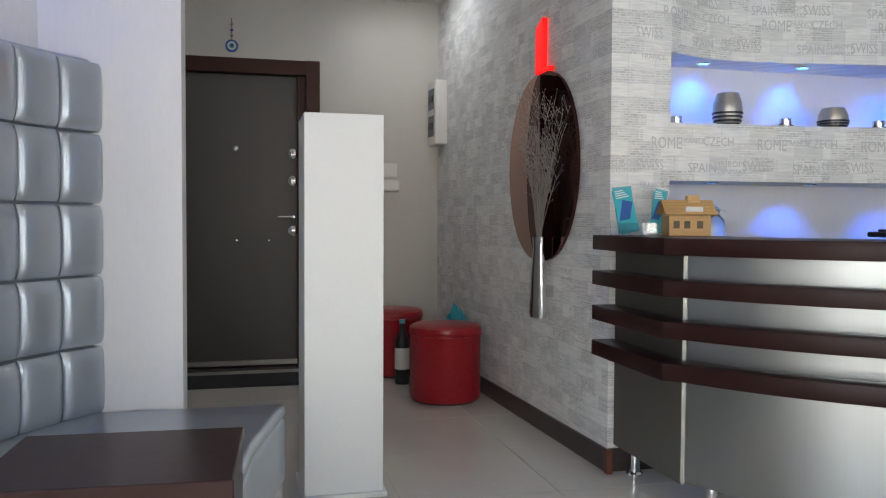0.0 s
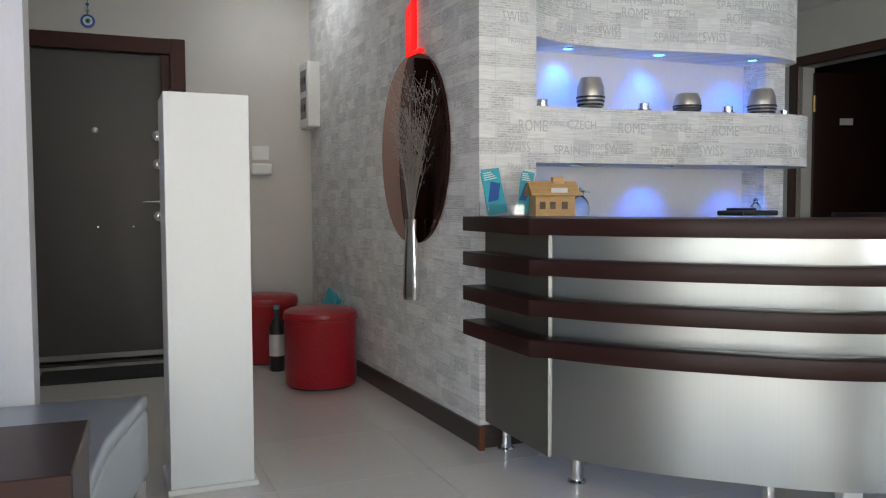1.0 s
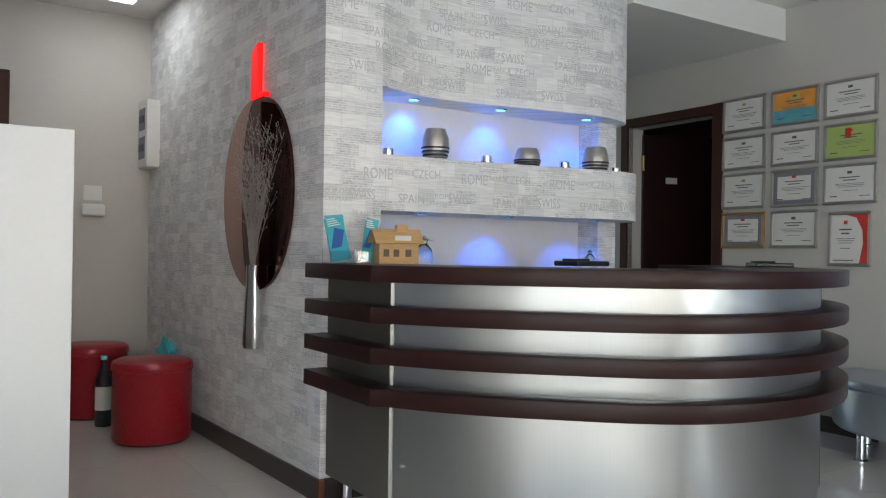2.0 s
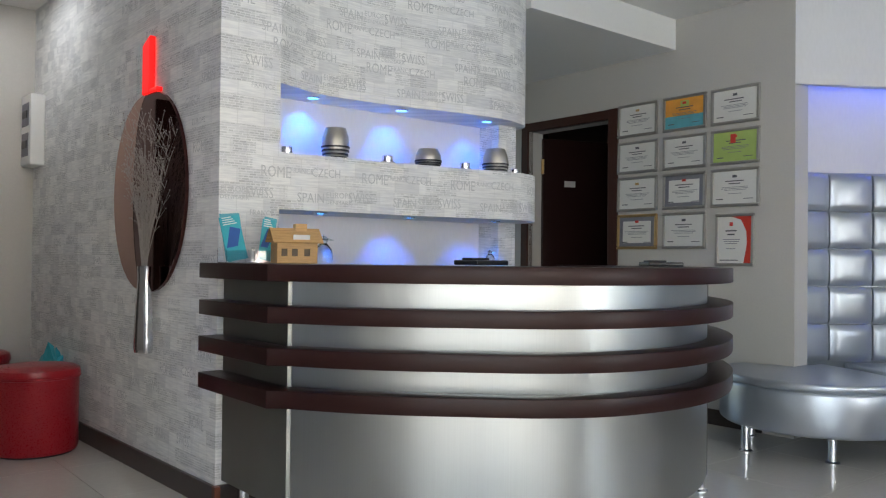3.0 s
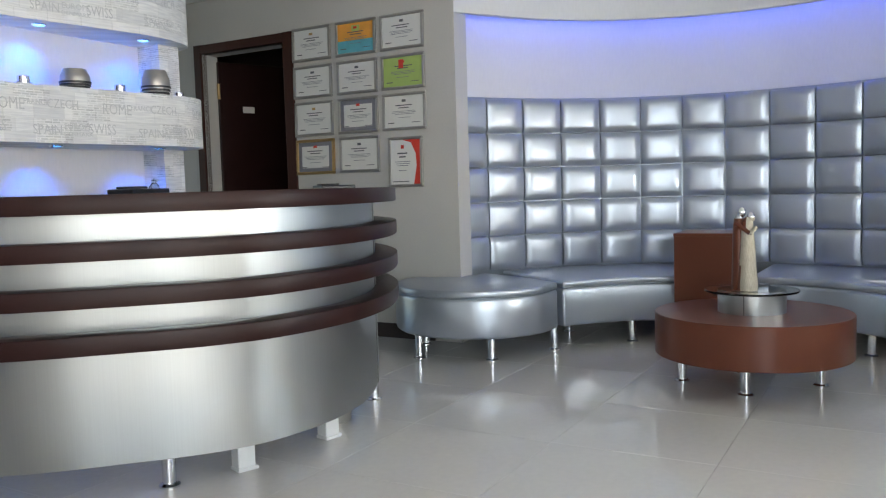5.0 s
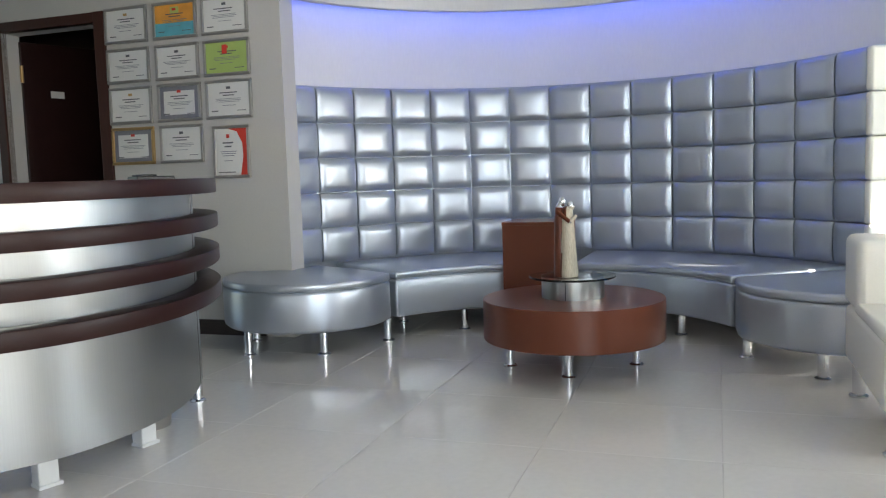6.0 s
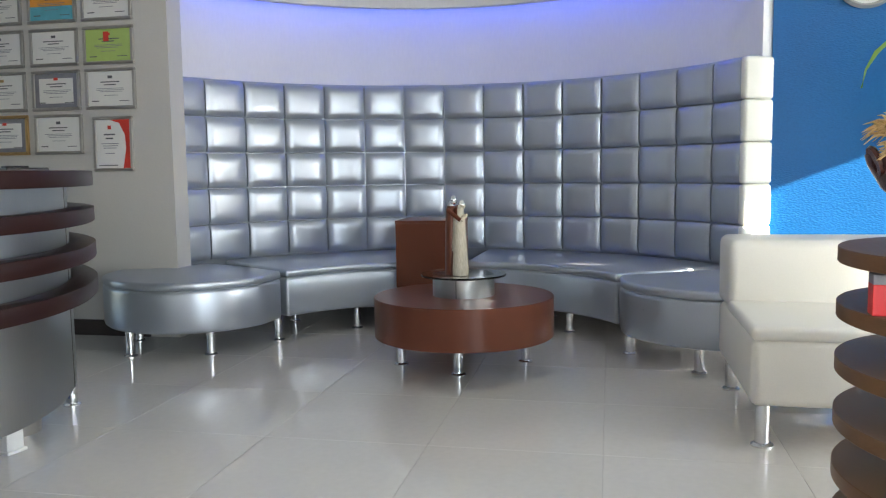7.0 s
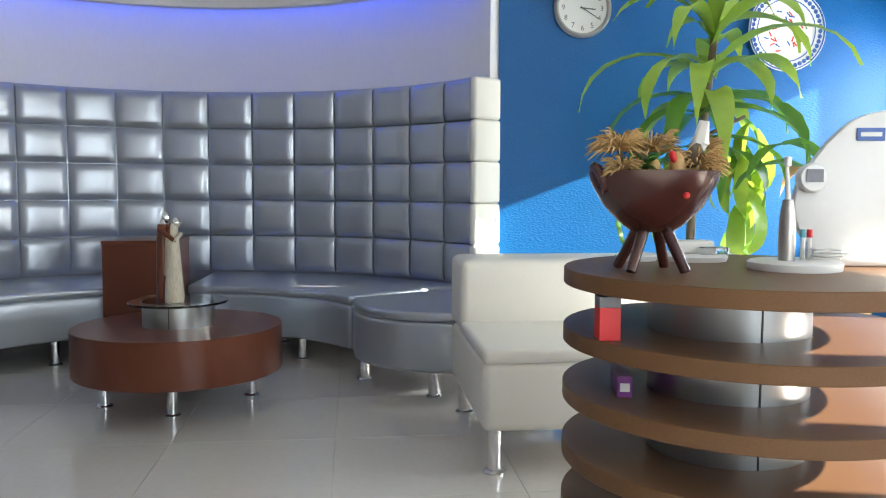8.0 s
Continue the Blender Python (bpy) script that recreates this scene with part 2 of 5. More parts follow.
def thing(name, at, label, category, group="", turn=0):
    ob = new(name)
    ob.empty_display_size = 0.1
    ob.matrix_basis = pose(*at, 0, 0, turn)
    return tagged(ob, label, category, group)


def soften(bm, width, segments=2, angle=30):
    bm.normal_update()
    edges = [e for e in bm.edges if len(e.link_faces) == 2 and e.calc_face_angle() > radians(angle)]
    if edges and width:
        bmesh.ops.bevel(bm, geom=edges, offset=width, segments=segments, affect="EDGES", profile=0.5, clamp_overlap=True)
    return bm


def box(x0, x1, y0, y1, z0, z1, bevel=0.0, segments=2, bm=None):
    own = bmesh.new()
    bmesh.ops.create_cube(own, size=1, matrix=Matrix.Translation(((x0 + x1) / 2, (y0 + y1) / 2, (z0 + z1) / 2)) @ Matrix.Diagonal((x1 - x0, y1 - y0, z1 - z0, 1)))
    soften(own, bevel, segments)
    return merged(own, bm)


def merged(own, bm):
    if bm is None:
        return own
    me = bpy.data.meshes.new("joined")
    own.to_mesh(me)
    own.free()
    bm.from_mesh(me)
    bpy.data.meshes.remove(me)
    return bm


def prism(outline, z0, z1, bevel=0.0, segments=2, angle=30, bm=None):
    own = bmesh.new()
    low = [own.verts.new((x, y, z0)) for x, y in outline]
    high = [own.verts.new((x, y, z1)) for x, y in outline]
    own.faces.new(list(reversed(low)))
    own.faces.new(high)
    for i in range(len(low)):
        j = (i + 1) % len(low)
        own.faces.new((low[i], low[j], high[j], high[i]))
    bmesh.ops.recalc_face_normals(own, faces=own.faces)
    if bevel:
        own.normal_update()
        rim = [e for e in own.edges if e.calc_face_angle(0) > radians(angle)]
        bmesh.ops.bevel(own, geom=rim, offset=bevel, segments=segments, affect="EDGES", profile=0.5, clamp_overlap=True)
    return merged(own, bm)


def lathe(profile, steps=32, at=(0, 0), squash=1.0, bm=None):
    own = bmesh.new()
    rings = []
    for r, z in profile:
        if r < 1e-5:
            rings.append([own.verts.new((at[0], at[1], z))])
        else:
            rings.append([own.verts.new((at[0] + r * math.cos(2 * math.pi * k / steps), at[1] + squash * r * math.sin(2 * math.pi * k / steps), z)) for k in range(steps)])
    for a, b in zip(rings, rings[1:]):
        for k in range(steps):
            j = (k + 1) % steps
            loop = [a[k % len(a)], a[j % len(a)], b[j % len(b)], b[k % len(b)]]
            loop = list(dict.fromkeys(loop))
            if len(loop) > 2:
                own.faces.new(loop)
    bmesh.ops.recalc_face_normals(own, faces=own.faces)
    return merged(own, bm)


def rod(a, b, r0, r1=None, steps=10, bm=None):
    r1 = r0 if r1 is None else r1
    a, b = Vector(a), Vector(b)
    own = lathe([(0, 0), (r0, 0), (r1, (b - a).length), (0, (b - a).length)], steps)
    own.transform(Matrix.Translation(a) @ (b - a).to_track_quat("Z", "Y").to_matrix().to_4x4())
    return merged(own, bm)


def smooth_line(points, each=8):
    pts = [Vector((*p, 0)) if len(p) == 2 else Vector(p) for p in points]
    pts = [2 * pts[0] - pts[1], *pts, 2 * pts[-1] - pts[-2]]
    out = []
    for p, q, r, s in zip(pts, pts[1:], pts[2:], pts[3:]):
        for k in range(each):
            t = k / each
            out.append(0.5 * (2 * q + (r - p) * t + (2 * p - 5 * q + 4 * r - s) * t * t + (3 * q - p - 3 * r + s) * t ** 3))
    out.append(pts[-2])
    return out


def plan(points, each=8):
    return [(p.x, p.y) for p in smooth_line(points, each)]


def arc(cx, cy, r, a0, a1, steps):
    return [(cx + r * math.cos(radians(a0 + (a1 - a0) * k / steps)), cy + r * math.sin(radians(a0 + (a1 - a0) * k / steps))) for k in range(steps + 1)]


def setting(name, bm, material, label="", smooth=False):
    ob = part(name, bm, material, None, "", smooth)
    return tagged(ob, label, "", "", "structure")


def metal_leg(parent, x, y, top, r=0.024):
    leg = part("leg", lathe([(0, 0.012), (r, 0.012), (r, top), (0, top)], 18, (x, y)), "chrome", parent, "polished chrome leg", True)
    part("foot_plate", lathe([(0, 0), (r * 1.55, 0), (r * 1.55, 0.006), (r * 1.2, 0.013), (0, 0.013)], 18, (x, y)), "chrome", leg, "", True)
    return leg


WORDS = {}
for text in ["ROME", "FRANCE", "CZECH", "SPAIN", "EUROPE", "SWISS", "DENMARK"] + [str(n) for n in range(1, 13)]:
    font = bpy.data.curves.new("word", "FONT")
    font.body, font.size, font.align_x, font.align_y, font.resolution_u = text, 1.0, "CENTER", "CENTER", 2
    tmp = new("word", font)
    bpy.context.view_layer.update()
    WORDS[text] = bpy.data.meshes.new_from_object(tmp.evaluated_get(bpy.context.evaluated_depsgraph_get()))
    bpy.data.objects.remove(tmp)


def word_mesh(text, size):
    me = WORDS[text].copy()
    me.transform(Matrix.Scale(size, 4))
    return me


# ---- setting ----
X1, XB, DOOR_Y, CEIL = 3.28, 3.65, 2.75, 2.70
ground = setting("floor", box(-3.7, 6.2, WIN_Y, 3.6, -0.12, -0.0022), "grout", "polished cream-grey porcelain floor tiles")
setting("ceiling", box(-3.7, 5.4, WIN_Y - 0.3, 3.5, CEIL, CEIL + 0.15), "ceil", "plain white painted ceiling")
setting("ceiling_soffit", box(1.88, X1, 0.04, 3.2, 2.49, CEIL - 0.002), "ceil", "lowered white ceiling over the inner corridor")

cl = thing("ceiling_light", (-0.45, 2.06, CEIL - 0.03), "flat lit ceiling panel over the entrance corridor", "ceiling light")
for x0, x1, y0, y1 in ((-0.18, 0.18, -0.33, -0.30), (-0.18, 0.18, 0.30, 0.33), (-0.18, -0.15, -0.30, 0.30), (0.15, 0.18, -0.30, 0.30)):
    part("frame", box(x0, x1, y0, y1, 0, 0.03, 0.003), "white", cl)
part("diffuser", box(-0.15, 0.15, -0.30, 0.30, 0.006, 0.02), "panel_glow", cl, "glowing white diffuser")

# the papered block with the mirror on one side and shelves on the other
setting("wall_papered", prism([(0, 0), (0.28, 0), (0.28, 0.32), (1.86, 0.32), (1.86, 2.80), (-0.095, 2.80)], 0, CEIL - 0.002), "paper", "wall papered in a pale grey patchwork of printed city names")
HEAD = plan([(0.28, 0.0), (0.40, 0.055), (0.55, 0.10), (0.80, 0.105), (1.05, 0.075), (1.30, 0.03), (1.55, 0.0), (1.75, 0.025), (1.90, 0.10), (1.955, 0.22)], 6)
BAND = plan([(0.28, 0.0), (0.65, -0.03), (1.0, -0.055), (1.3, -0.10), (1.55, -0.135), (1.70, -0.125), (1.83, -0.05), (1.90, 0.08), (1.90, 0.22)], 6)
setting("wall_header", prism(HEAD + [(1.955, 0.34), (0.275, 0.34)], 1.817, CEIL - 0.004), "paper", "waved papered header above the display niche", True)
setting("niche_shelf", prism(BAND + [(1.90, 0.34), (0.275, 0.34)], 1.259, 1.511), "paper", "curved papered ledge between two niches", True)
setting("niche_side", box(1.74, 1.875, 0.15, 0.335, 0, CEIL - 0.006), "paper", "papered end pier of the niche")
setting("niche_back", box(0.281, 1.74, 0.312, 0.319, 0.9, 1.84), "lilac", "smooth white niche back")

# entrance wall with the security door
DX0, DX1 = -1.99, -1.075
for n, (a, b, lo, hi) in enumerate([(-3.2, DX0, 0, CEIL), (DX1, 0.0, 0, CEIL), (DX0, DX1, 2.12, CEIL)]):
    setting("wall_entrance_%d" % n, box(a, b, DOOR_Y, DOOR_Y + 0.2, lo, hi - 0.003), "wall", "grey-beige painted entrance wall")
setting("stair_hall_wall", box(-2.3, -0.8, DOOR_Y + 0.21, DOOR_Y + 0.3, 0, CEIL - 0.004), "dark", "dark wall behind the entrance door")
setting("door_trim_1", box(DX0 - 0.09, DX0, DOOR_Y - 0.025, DOOR_Y + 0.05, 0, 2.22, 0.004), "trim", "dark wood door casing")
setting("door_trim_2", box(DX1, DX1 + 0.10, DOOR_Y - 0.025, DOOR_Y + 0.05, 0, 2.22, 0.004), "trim", "dark wood door casing")
setting("door_trim_3", box(DX0, DX1, DOOR_Y - 0.023, DOOR_Y + 0.05, 2.115, 2.218, 0.004), "trim", "dark wood door casing")
setting("threshold", box(DX0, DX1, DOOR_Y - 0.03, DOOR_Y + 0.12, 0.0, 0.018, 0.004), "plinth", "dark stone threshold")
setting("pier_left", box(-2.6, -1.728, -0.27, -0.05, 0, CEIL - 0.003), "lilac", "white painted wall end beside the corner sofa")
setting("wall_corridor_left", box(-2.25, -2.10, -0.049, DOOR_Y - 0.001, 0, CEIL - 0.003), "wall", "grey painted corridor wall")
# far back and side walls that close the room
for n, (a, b, lo, hi) in enumerate([(WIN_Y, WEST[0], 0, CEIL), (WEST[1], 3.2, 0, CEIL), (*WEST, 0, WEST_Z[0]), (*WEST, WEST_Z[1], CEIL)]):
    setting("wall_west_%d" % n, box(WEST_X - 0.2, WEST_X, a, b, lo, hi - 0.002), "lilac", "white painted side wall")
win = tagged(thing("window_9", (WEST_X - 0.1, WEST[0], WEST_Z[0]), "white plastic window with clear panes", "window"), kind="structure")
ww, wh_ = WEST[1] - WEST[0], WEST_Z[1] - WEST_Z[0]
for y0, y1, z0, z1 in ((0, ww, 0, 0.06), (0, ww, wh_ - 0.06, wh_), (0, 0.06, 0.06, wh_ - 0.06), (ww - 0.06, ww, 0.06, wh_ - 0.06), (ww / 2 - 0.04, ww / 2 + 0.04, 0.06, wh_ - 0.06)):
    part("window_frame", box(-0.03, 0.03, y0, y1, z0, z1, 0.005), "window_frame", win)
setting("wall_alcove", prism(arc(-1.07, -1.16, 1.42, 128, 204, 24) + list(reversed(arc(-1.07, -1.16, 1.56, 128, 204, 24))), 0, CEIL - 0.005), "lilac", "curved white wall behind the corner sofa", True)

# window wall
stops = [-3.7] + [v for w in WINDOWS for v in w[:2]] + [XB + 0.15]
for n in range(0, len(stops), 2):
    setting("wall_window_%d" % n, box(stops[n], stops[n + 1], WIN_Y - 0.2, WIN_Y, 0, CEIL - 0.001), "lilac", "white window wall")
for n, (a, b, sill, head, power) in enumerate(WINDOWS):
    setting("wall_sill_%d" % n, box(a, b, WIN_Y - 0.2, WIN_Y, 0, sill), "lilac", "white parapet below the window")
    setting("wall_lintel_%d" % n, box(a, b, WIN_Y - 0.2, WIN_Y, head, CEIL - 0.001), "lilac", "white lintel")
    win = tagged(thing("window_%d" % (n + 1), (a, WIN_Y - 0.1, sill), "white plastic window with clear panes", "window"), kind="structure")
    w, h = b - a, head - sill
    for nm, dims in (("window_frame", (0, w, -0.03, 0.03, 0, 0.05)), ("window_frame", (0, w, -0.03, 0.03, h - 0.04, h)), ("window_frame", (0, 0.05, -0.03, 0.03, 0.05, h - 0.04)), ("window_frame", (w - 0.05, w, -0.03, 0.03, 0.05, h - 0.04))):
        part(nm, box(*dims, 0.005), "window_frame", win)

# wall with certificates, inner doorway, niche and blue wall
IY0, IY1, IZ = 0.60, 1.42, 2.09
NC = (2.70, -2.47)
for n, (a, b, lo, hi) in enumerate([(-0.80, IY0, 0, CEIL), (IY1, 3.2, 0, CEIL), (IY0, IY1, IZ, CEIL)]):
    setting("wall_east_%d" % n, box(X1, X1 + 0.16, a, b, lo, hi - 0.002), "wall", "grey-beige painted wall with framed certificates")
setting("door_trim_4", box(X1 - 0.02, X1 + 0.05, IY0 - 0.083, IY0, 0, IZ + 0.07, 0.004), "trim", "dark red-brown door casing")
setting("door_trim_5", box(X1 - 0.02, X1 + 0.05, IY1, IY1 + 0.07, 0, IZ + 0.07, 0.004), "trim", "dark red-brown door casing")
setting("door_trim_6", box(X1 - 0.018, X1 + 0.05, IY0, IY1, IZ, IZ + 0.068, 0.004), "trim", "dark red-brown door casing")
# inner room is dim by its wall colour
setting("inner_room_walls", prism([(X1 + 0.16, IY0 - 0.5), (X1 + 1.9, IY0 - 0.5), (X1 + 1.9, 3.0), (X1 + 0.16, 3.0), (X1 + 0.16, 2.9), (X1 + 1.8, 2.9), (X1 + 1.8, IY0 - 0.4), (X1 + 0.16, IY0 - 0.4)], 0, CEIL - 0.004), "dark", "inner room beyond the doorway, dimness put into its wall colour")
NR = 1.98
NA0, NA1 = -61.8, 71.0
ring_out, ring_in = arc(*NC, NR + 0.16, NA0, NA1, 48), arc(*NC, NR, NA0, NA1, 48)
setting("wall_niche", prism(ring_in + list(reversed(ring_out)), 0, CEIL - 0.003), "lilac", "curved white niche wall washed by blue light", True)
cove = arc(*NC, NR - 0.26, -58, 62, 48)
setting("niche_header", prism([(X1, -0.80)] + list(reversed(cove)) + [(XB, -4.27), (XB + 0.05, -4.27)] + arc(*NC, NR - 0.20, -58, 62, 48) + [(X1 + 0.04, -0.80)], 2.125, CEIL - 0.006), "lilac", "curved dropped header hiding a blue light strip", True)
setting("wall_blue", box(XB, XB + 0.16, WIN_Y, -4.27, 0, CEIL - 0.002), "blue", "bright blue wall of glossy textured paint")

strip = thing("led_strip", (0, 0, 0), "blue light strip hidden behind the curved header", "light strip")
part("strip", prism(arc(*NC, NR - 0.13, -60, 64, 40) + list(reversed(arc(*NC, NR - 0.10, -60, 64, 40))), 2.30, 2.315), "glow_cove", strip)
part("channel", prism(arc(*NC, NR - 0.18, -60, 64, 40) + list(reversed(arc(*NC, NR - 0.01, -60, 64, 40))), 2.317, 2.36), "white", strip)


def skirting(name, pts, height=0.10, thick=0.016):
    (xa, ya), (xb, yb) = pts
    d = Vector((xb - xa, yb - ya)).normalized()
    nx, ny = -d.y * thick, d.x * thick
    setting(name, prism([(xa, ya), (xb, yb), (xb + nx, yb + ny), (xa + nx, ya + ny)], 0, height, 0.003), "plinth", "dark brown baseboard")


skirting("baseboard_1", [(0.0, -0.016), (-0.094, DOOR_Y)])
skirting("baseboard_2", [(0.0, -0.017), (0.28, -0.017)])
setting("baseboard_end", box(-0.022, 0.004, -0.050, -0.018, 0, 0.104, 0.003), "mahog", "worn bare wood end of the baseboard")
skirting("baseboard_3", [(X1, -0.6), (X1, IY0 - 0.084)])
skirting("baseboard_4", [(-0.11, DOOR_Y), (DX1 + 0.10, DOOR_Y)])
skirting("baseboard_5", [(X1, IY1 + 0.07), (X1, 3.1)])

# ---- entrance door ----
d = thing("entrance_door", (0, DOOR_Y, 0), "closed dark brown steel security door with chrome locks", "door")
part("leaf", box(DX0 + 0.01, DX1 - 0.01, 0.035, 0.09, 0.03, 2.11, 0.006), "door", d)
part("inner_frame", box(DX1 - 0.06, DX1 - 0.002, 0.0, 0.034, 0.02, 2.112, 0.004), "trim", d)
part("bottom_rail", box(DX0 + 0.01, DX1 - 0.06, 0.012, 0.034, 0.03, 0.065, 0.004), "frame_silver", d, "aluminium weather bar")
for x, z, r in [(-1.564, 1.583, 0.020), (-1.56, 0.93, 0.010), (-1.335, 0.93, 0.010)]:
    b = lathe([(0, 0), (r, 0), (r, 0.006), (r * 0.6, 0.012), (0, 0.012)], 16)
    b.transform(Matrix.Translation((x, 0.035, z)) @ pose(0, 0, 0, 90))
    part("peephole" if r > 0.015 else "stud", b, "chrome", d, "", True)
for z in (1.555, 1.36, 1.0):
    b = lathe([(0, 0), (0.038, 0), (0.036, 0.01), (0.02, 0.018), (0, 0.018)], 24)
    b.transform(Matrix.Translation((-1.165, 0.035, z)) @ pose(0, 0, 0, 90))
    rose = part("lock", b, "chrome", d, "round chrome lock rosette", True)
    part("keyhole", box(-1.168, -1.162, 0.012, 0.020, z - 0.012, z + 0.012), "black", rose)
h = rod((-1.165, 0.03, 1.10), (-1.165, -0.03, 1.10), 0.012)
rod((-1.165, -0.03, 1.10), (-1.275, -0.03, 1.10), 0.009, 0.007, bm=h)
part("handle", h, "chrome", d, "chrome lever handle", True)

m_ = thing("doormat", (-1.5, 2.34, 0), "dark ribbed doormat in front of the entrance", "doormat")
part("pad", box(-0.41, 0.36, -0.21, 0.21, 0, 0.010, 0.003), "doormat", m_)

ch = thing("evil_eye_charm", (-1.589, DOOR_Y, 2.24), "hanging blue glass eye charm with beads on a cord", "wall charm")
part("cord", rod((0, -0.008, 0.02), (0, -0.008, 0.25), 0.003), "bark", ch)
b = lathe([(0, 0), (0.045, 0), (0.045, 0.008), (0.035, 0.012), (0, 0.012)], 24)
b.transform(pose(0, -0.002, 0.06, 90))
disc = part("disc", b, "ink_blue", ch, "dark blue glass disc", True)
for r, key, off in ((0.03, "paper_white", 0.0145), (0.019, "aqua", 0.0165), (0.010, "black", 0.0185)):
    b = lathe([(0, 0), (r, 0), (r, 0.002), (0, 0.002)], 20)
    b.transform(pose(0, -off + 0.002, 0.06, 90))
    part("ring", b, key, disc)
for z in (0.13, 0.17, 0.21):
    b = lathe([(0, -0.012), (0.010, -0.006), (0.012, 0), (0.010, 0.006), (0, 0.012)], 12)
    b.transform(pose(0, -0.010, z))
    part("bead", b, "ink_blue" if z == 0.17 else "twig", ch, "", True)

sw = thing("intercom_plate", (-0.46, DOOR_Y, 1.40), "white plastic switch plate on the entrance wall", "switch")
part("plate", box(-0.065, 0.055, -0.012, 0, 0.0, 0.10, 0.004), "plastic", sw)
part("button", box(-0.045, -0.005, -0.017, -0.012, 0.03, 0.07, 0.002), "plastic", sw)
ic = thing("door_buzzer", (-0.45, DOOR_Y, 1.29), "white rounded buzzer box below the switch", "buzzer")
part("body", box(-0.09, 0.065, -0.045, 0, 0.0, 0.085, 0.02, 4), "plastic", ic, "", True)

# ---- meter box, mirror, sconce and vase on the papered wall ----
TILT = math.degrees(math.atan2(0.095, 2.8))


def on_mirror_wall(y, z):
    return pose(-0.034 * y, y, z, 0, 0, TILT)


mb = thing("fuse_box", (0, 0, 0), "white fuse box with dark breaker windows", "fuse box")
mb.matrix_basis = on_mirror_wall(2.60, 1.63)
part("body", box(-0.09, 0, -0.11, 0.11, 0, 0.46, 0.008), "plastic", mb)
for z in (0.06, 0.255):
    part("breaker_window", box(-0.094, -0.0902, -0.075, 0.075, z, z + 0.15, 0.002), "mat_grey", mb)
    part("breaker_row", box(-0.100, -0.0942, -0.055, 0.055, z + 0.05, z + 0.10, 0.002), "black", mb)

mi = thing("wall_mirror", (0, 0, 0), "tall leaf-shaped bronze and dark mirror on the wall", "mirror")
mi.matrix_basis = on_mirror_wall(0.72, 1.355)
half = 24


def sheet(points, x0, x1):
    b = prism(points, x0, x1)
    b.transform(Matrix(((0, 0, 1, 0), (1, 0, 0, 0), (0, 1, 0, 0), (0, 0, 0, 1))))
    bmesh.ops.recalc_face_normals(b, faces=b.faces)
    return b


left_half = [(0.43 * max(0, math.cos(math.pi * (k / half - 0.5))) ** 0.9 + 0.01, 0.48 * math.sin(math.pi * (k / half - 0.5))) for k in range(half + 1)]
right_half = [(-0.43 * max(0, math.cos(math.pi * (k / half - 0.5))) ** 0.9 - 0.01, 0.48 * math.sin(math.pi * (k / half - 0.5))) for k in range(half + 1)]
curve = [(0.17 * math.cos(math.pi * (k / half - 0.5)) ** 1.0 + 0.005, 0.478 * math.sin(math.pi * (k / half - 0.5))) for k in range(half + 1)]
part("bronze_glass", sheet(left_half + list(reversed(curve)), -0.022, -0.006), "mirror", mi, "bronze tinted mirror glass")
part("dark_glass", sheet([(a - 0.006, b) for a, b in curve] + list(reversed(right_half)), -0.022, -0.006), "mirror_dark", mi, "dark tinted mirror glass")
part("backing", sheet([(a * 0.8, b * 0.9) for a, b in left_half] + list(reversed([(a * 0.8, b * 0.9) for a, b in right_half])), -0.006, 0.002), "black", mi)

sc = thing("wall_sconce", (0, 0, 0), "glowing red narrow wall lamp above the mirror", "wall lamp")
sc.matrix_basis = on_mirror_wall(0.72, 1.828)
b = box(-0.035, -0.004, -0.040, 0.050, 0.0, 0.24, 0.006)
for v in b.verts:
    if v.co.z > 0.2:
        v.co.z += 0.04 * (0.05 - v.co.y) / 0.09
part("shade", b, "glow_red", sc, "glowing red acrylic shade")
part("foot", box(-0.034, -0.004, -0.13, -0.038, 0.0, 0.020, 0.004), "glow_red", sc)

vs = thing("wall_vase", (0, 0, 0), "slim chrome wall vase holding silvery dry twigs", "vase")
vs.matrix_basis = on_mirror_wall(0.60, 0.60)
b = lathe([(0, 0), (0.05, 0), (0.056, 0.02), (0.048, 0.2), (0.036, 0.34), (0.04, 0.40), (0.034, 0.40), (0.03, 0.34), (0, 0.30)], 20)
b.transform(Matrix.Translation((-0.075, 0, 0)) @ Matrix.Diagonal((0.7, 1.25, 1, 1)))
part("body", b, "chrome", vs, "polished chrome body", True)
part("bracket", box(-0.05, 0.0, -0.02, 0.02, 0.10, 0.16, 0.004), "chrome", vs)
rng = random.Random(3)
tw = bmesh.new()
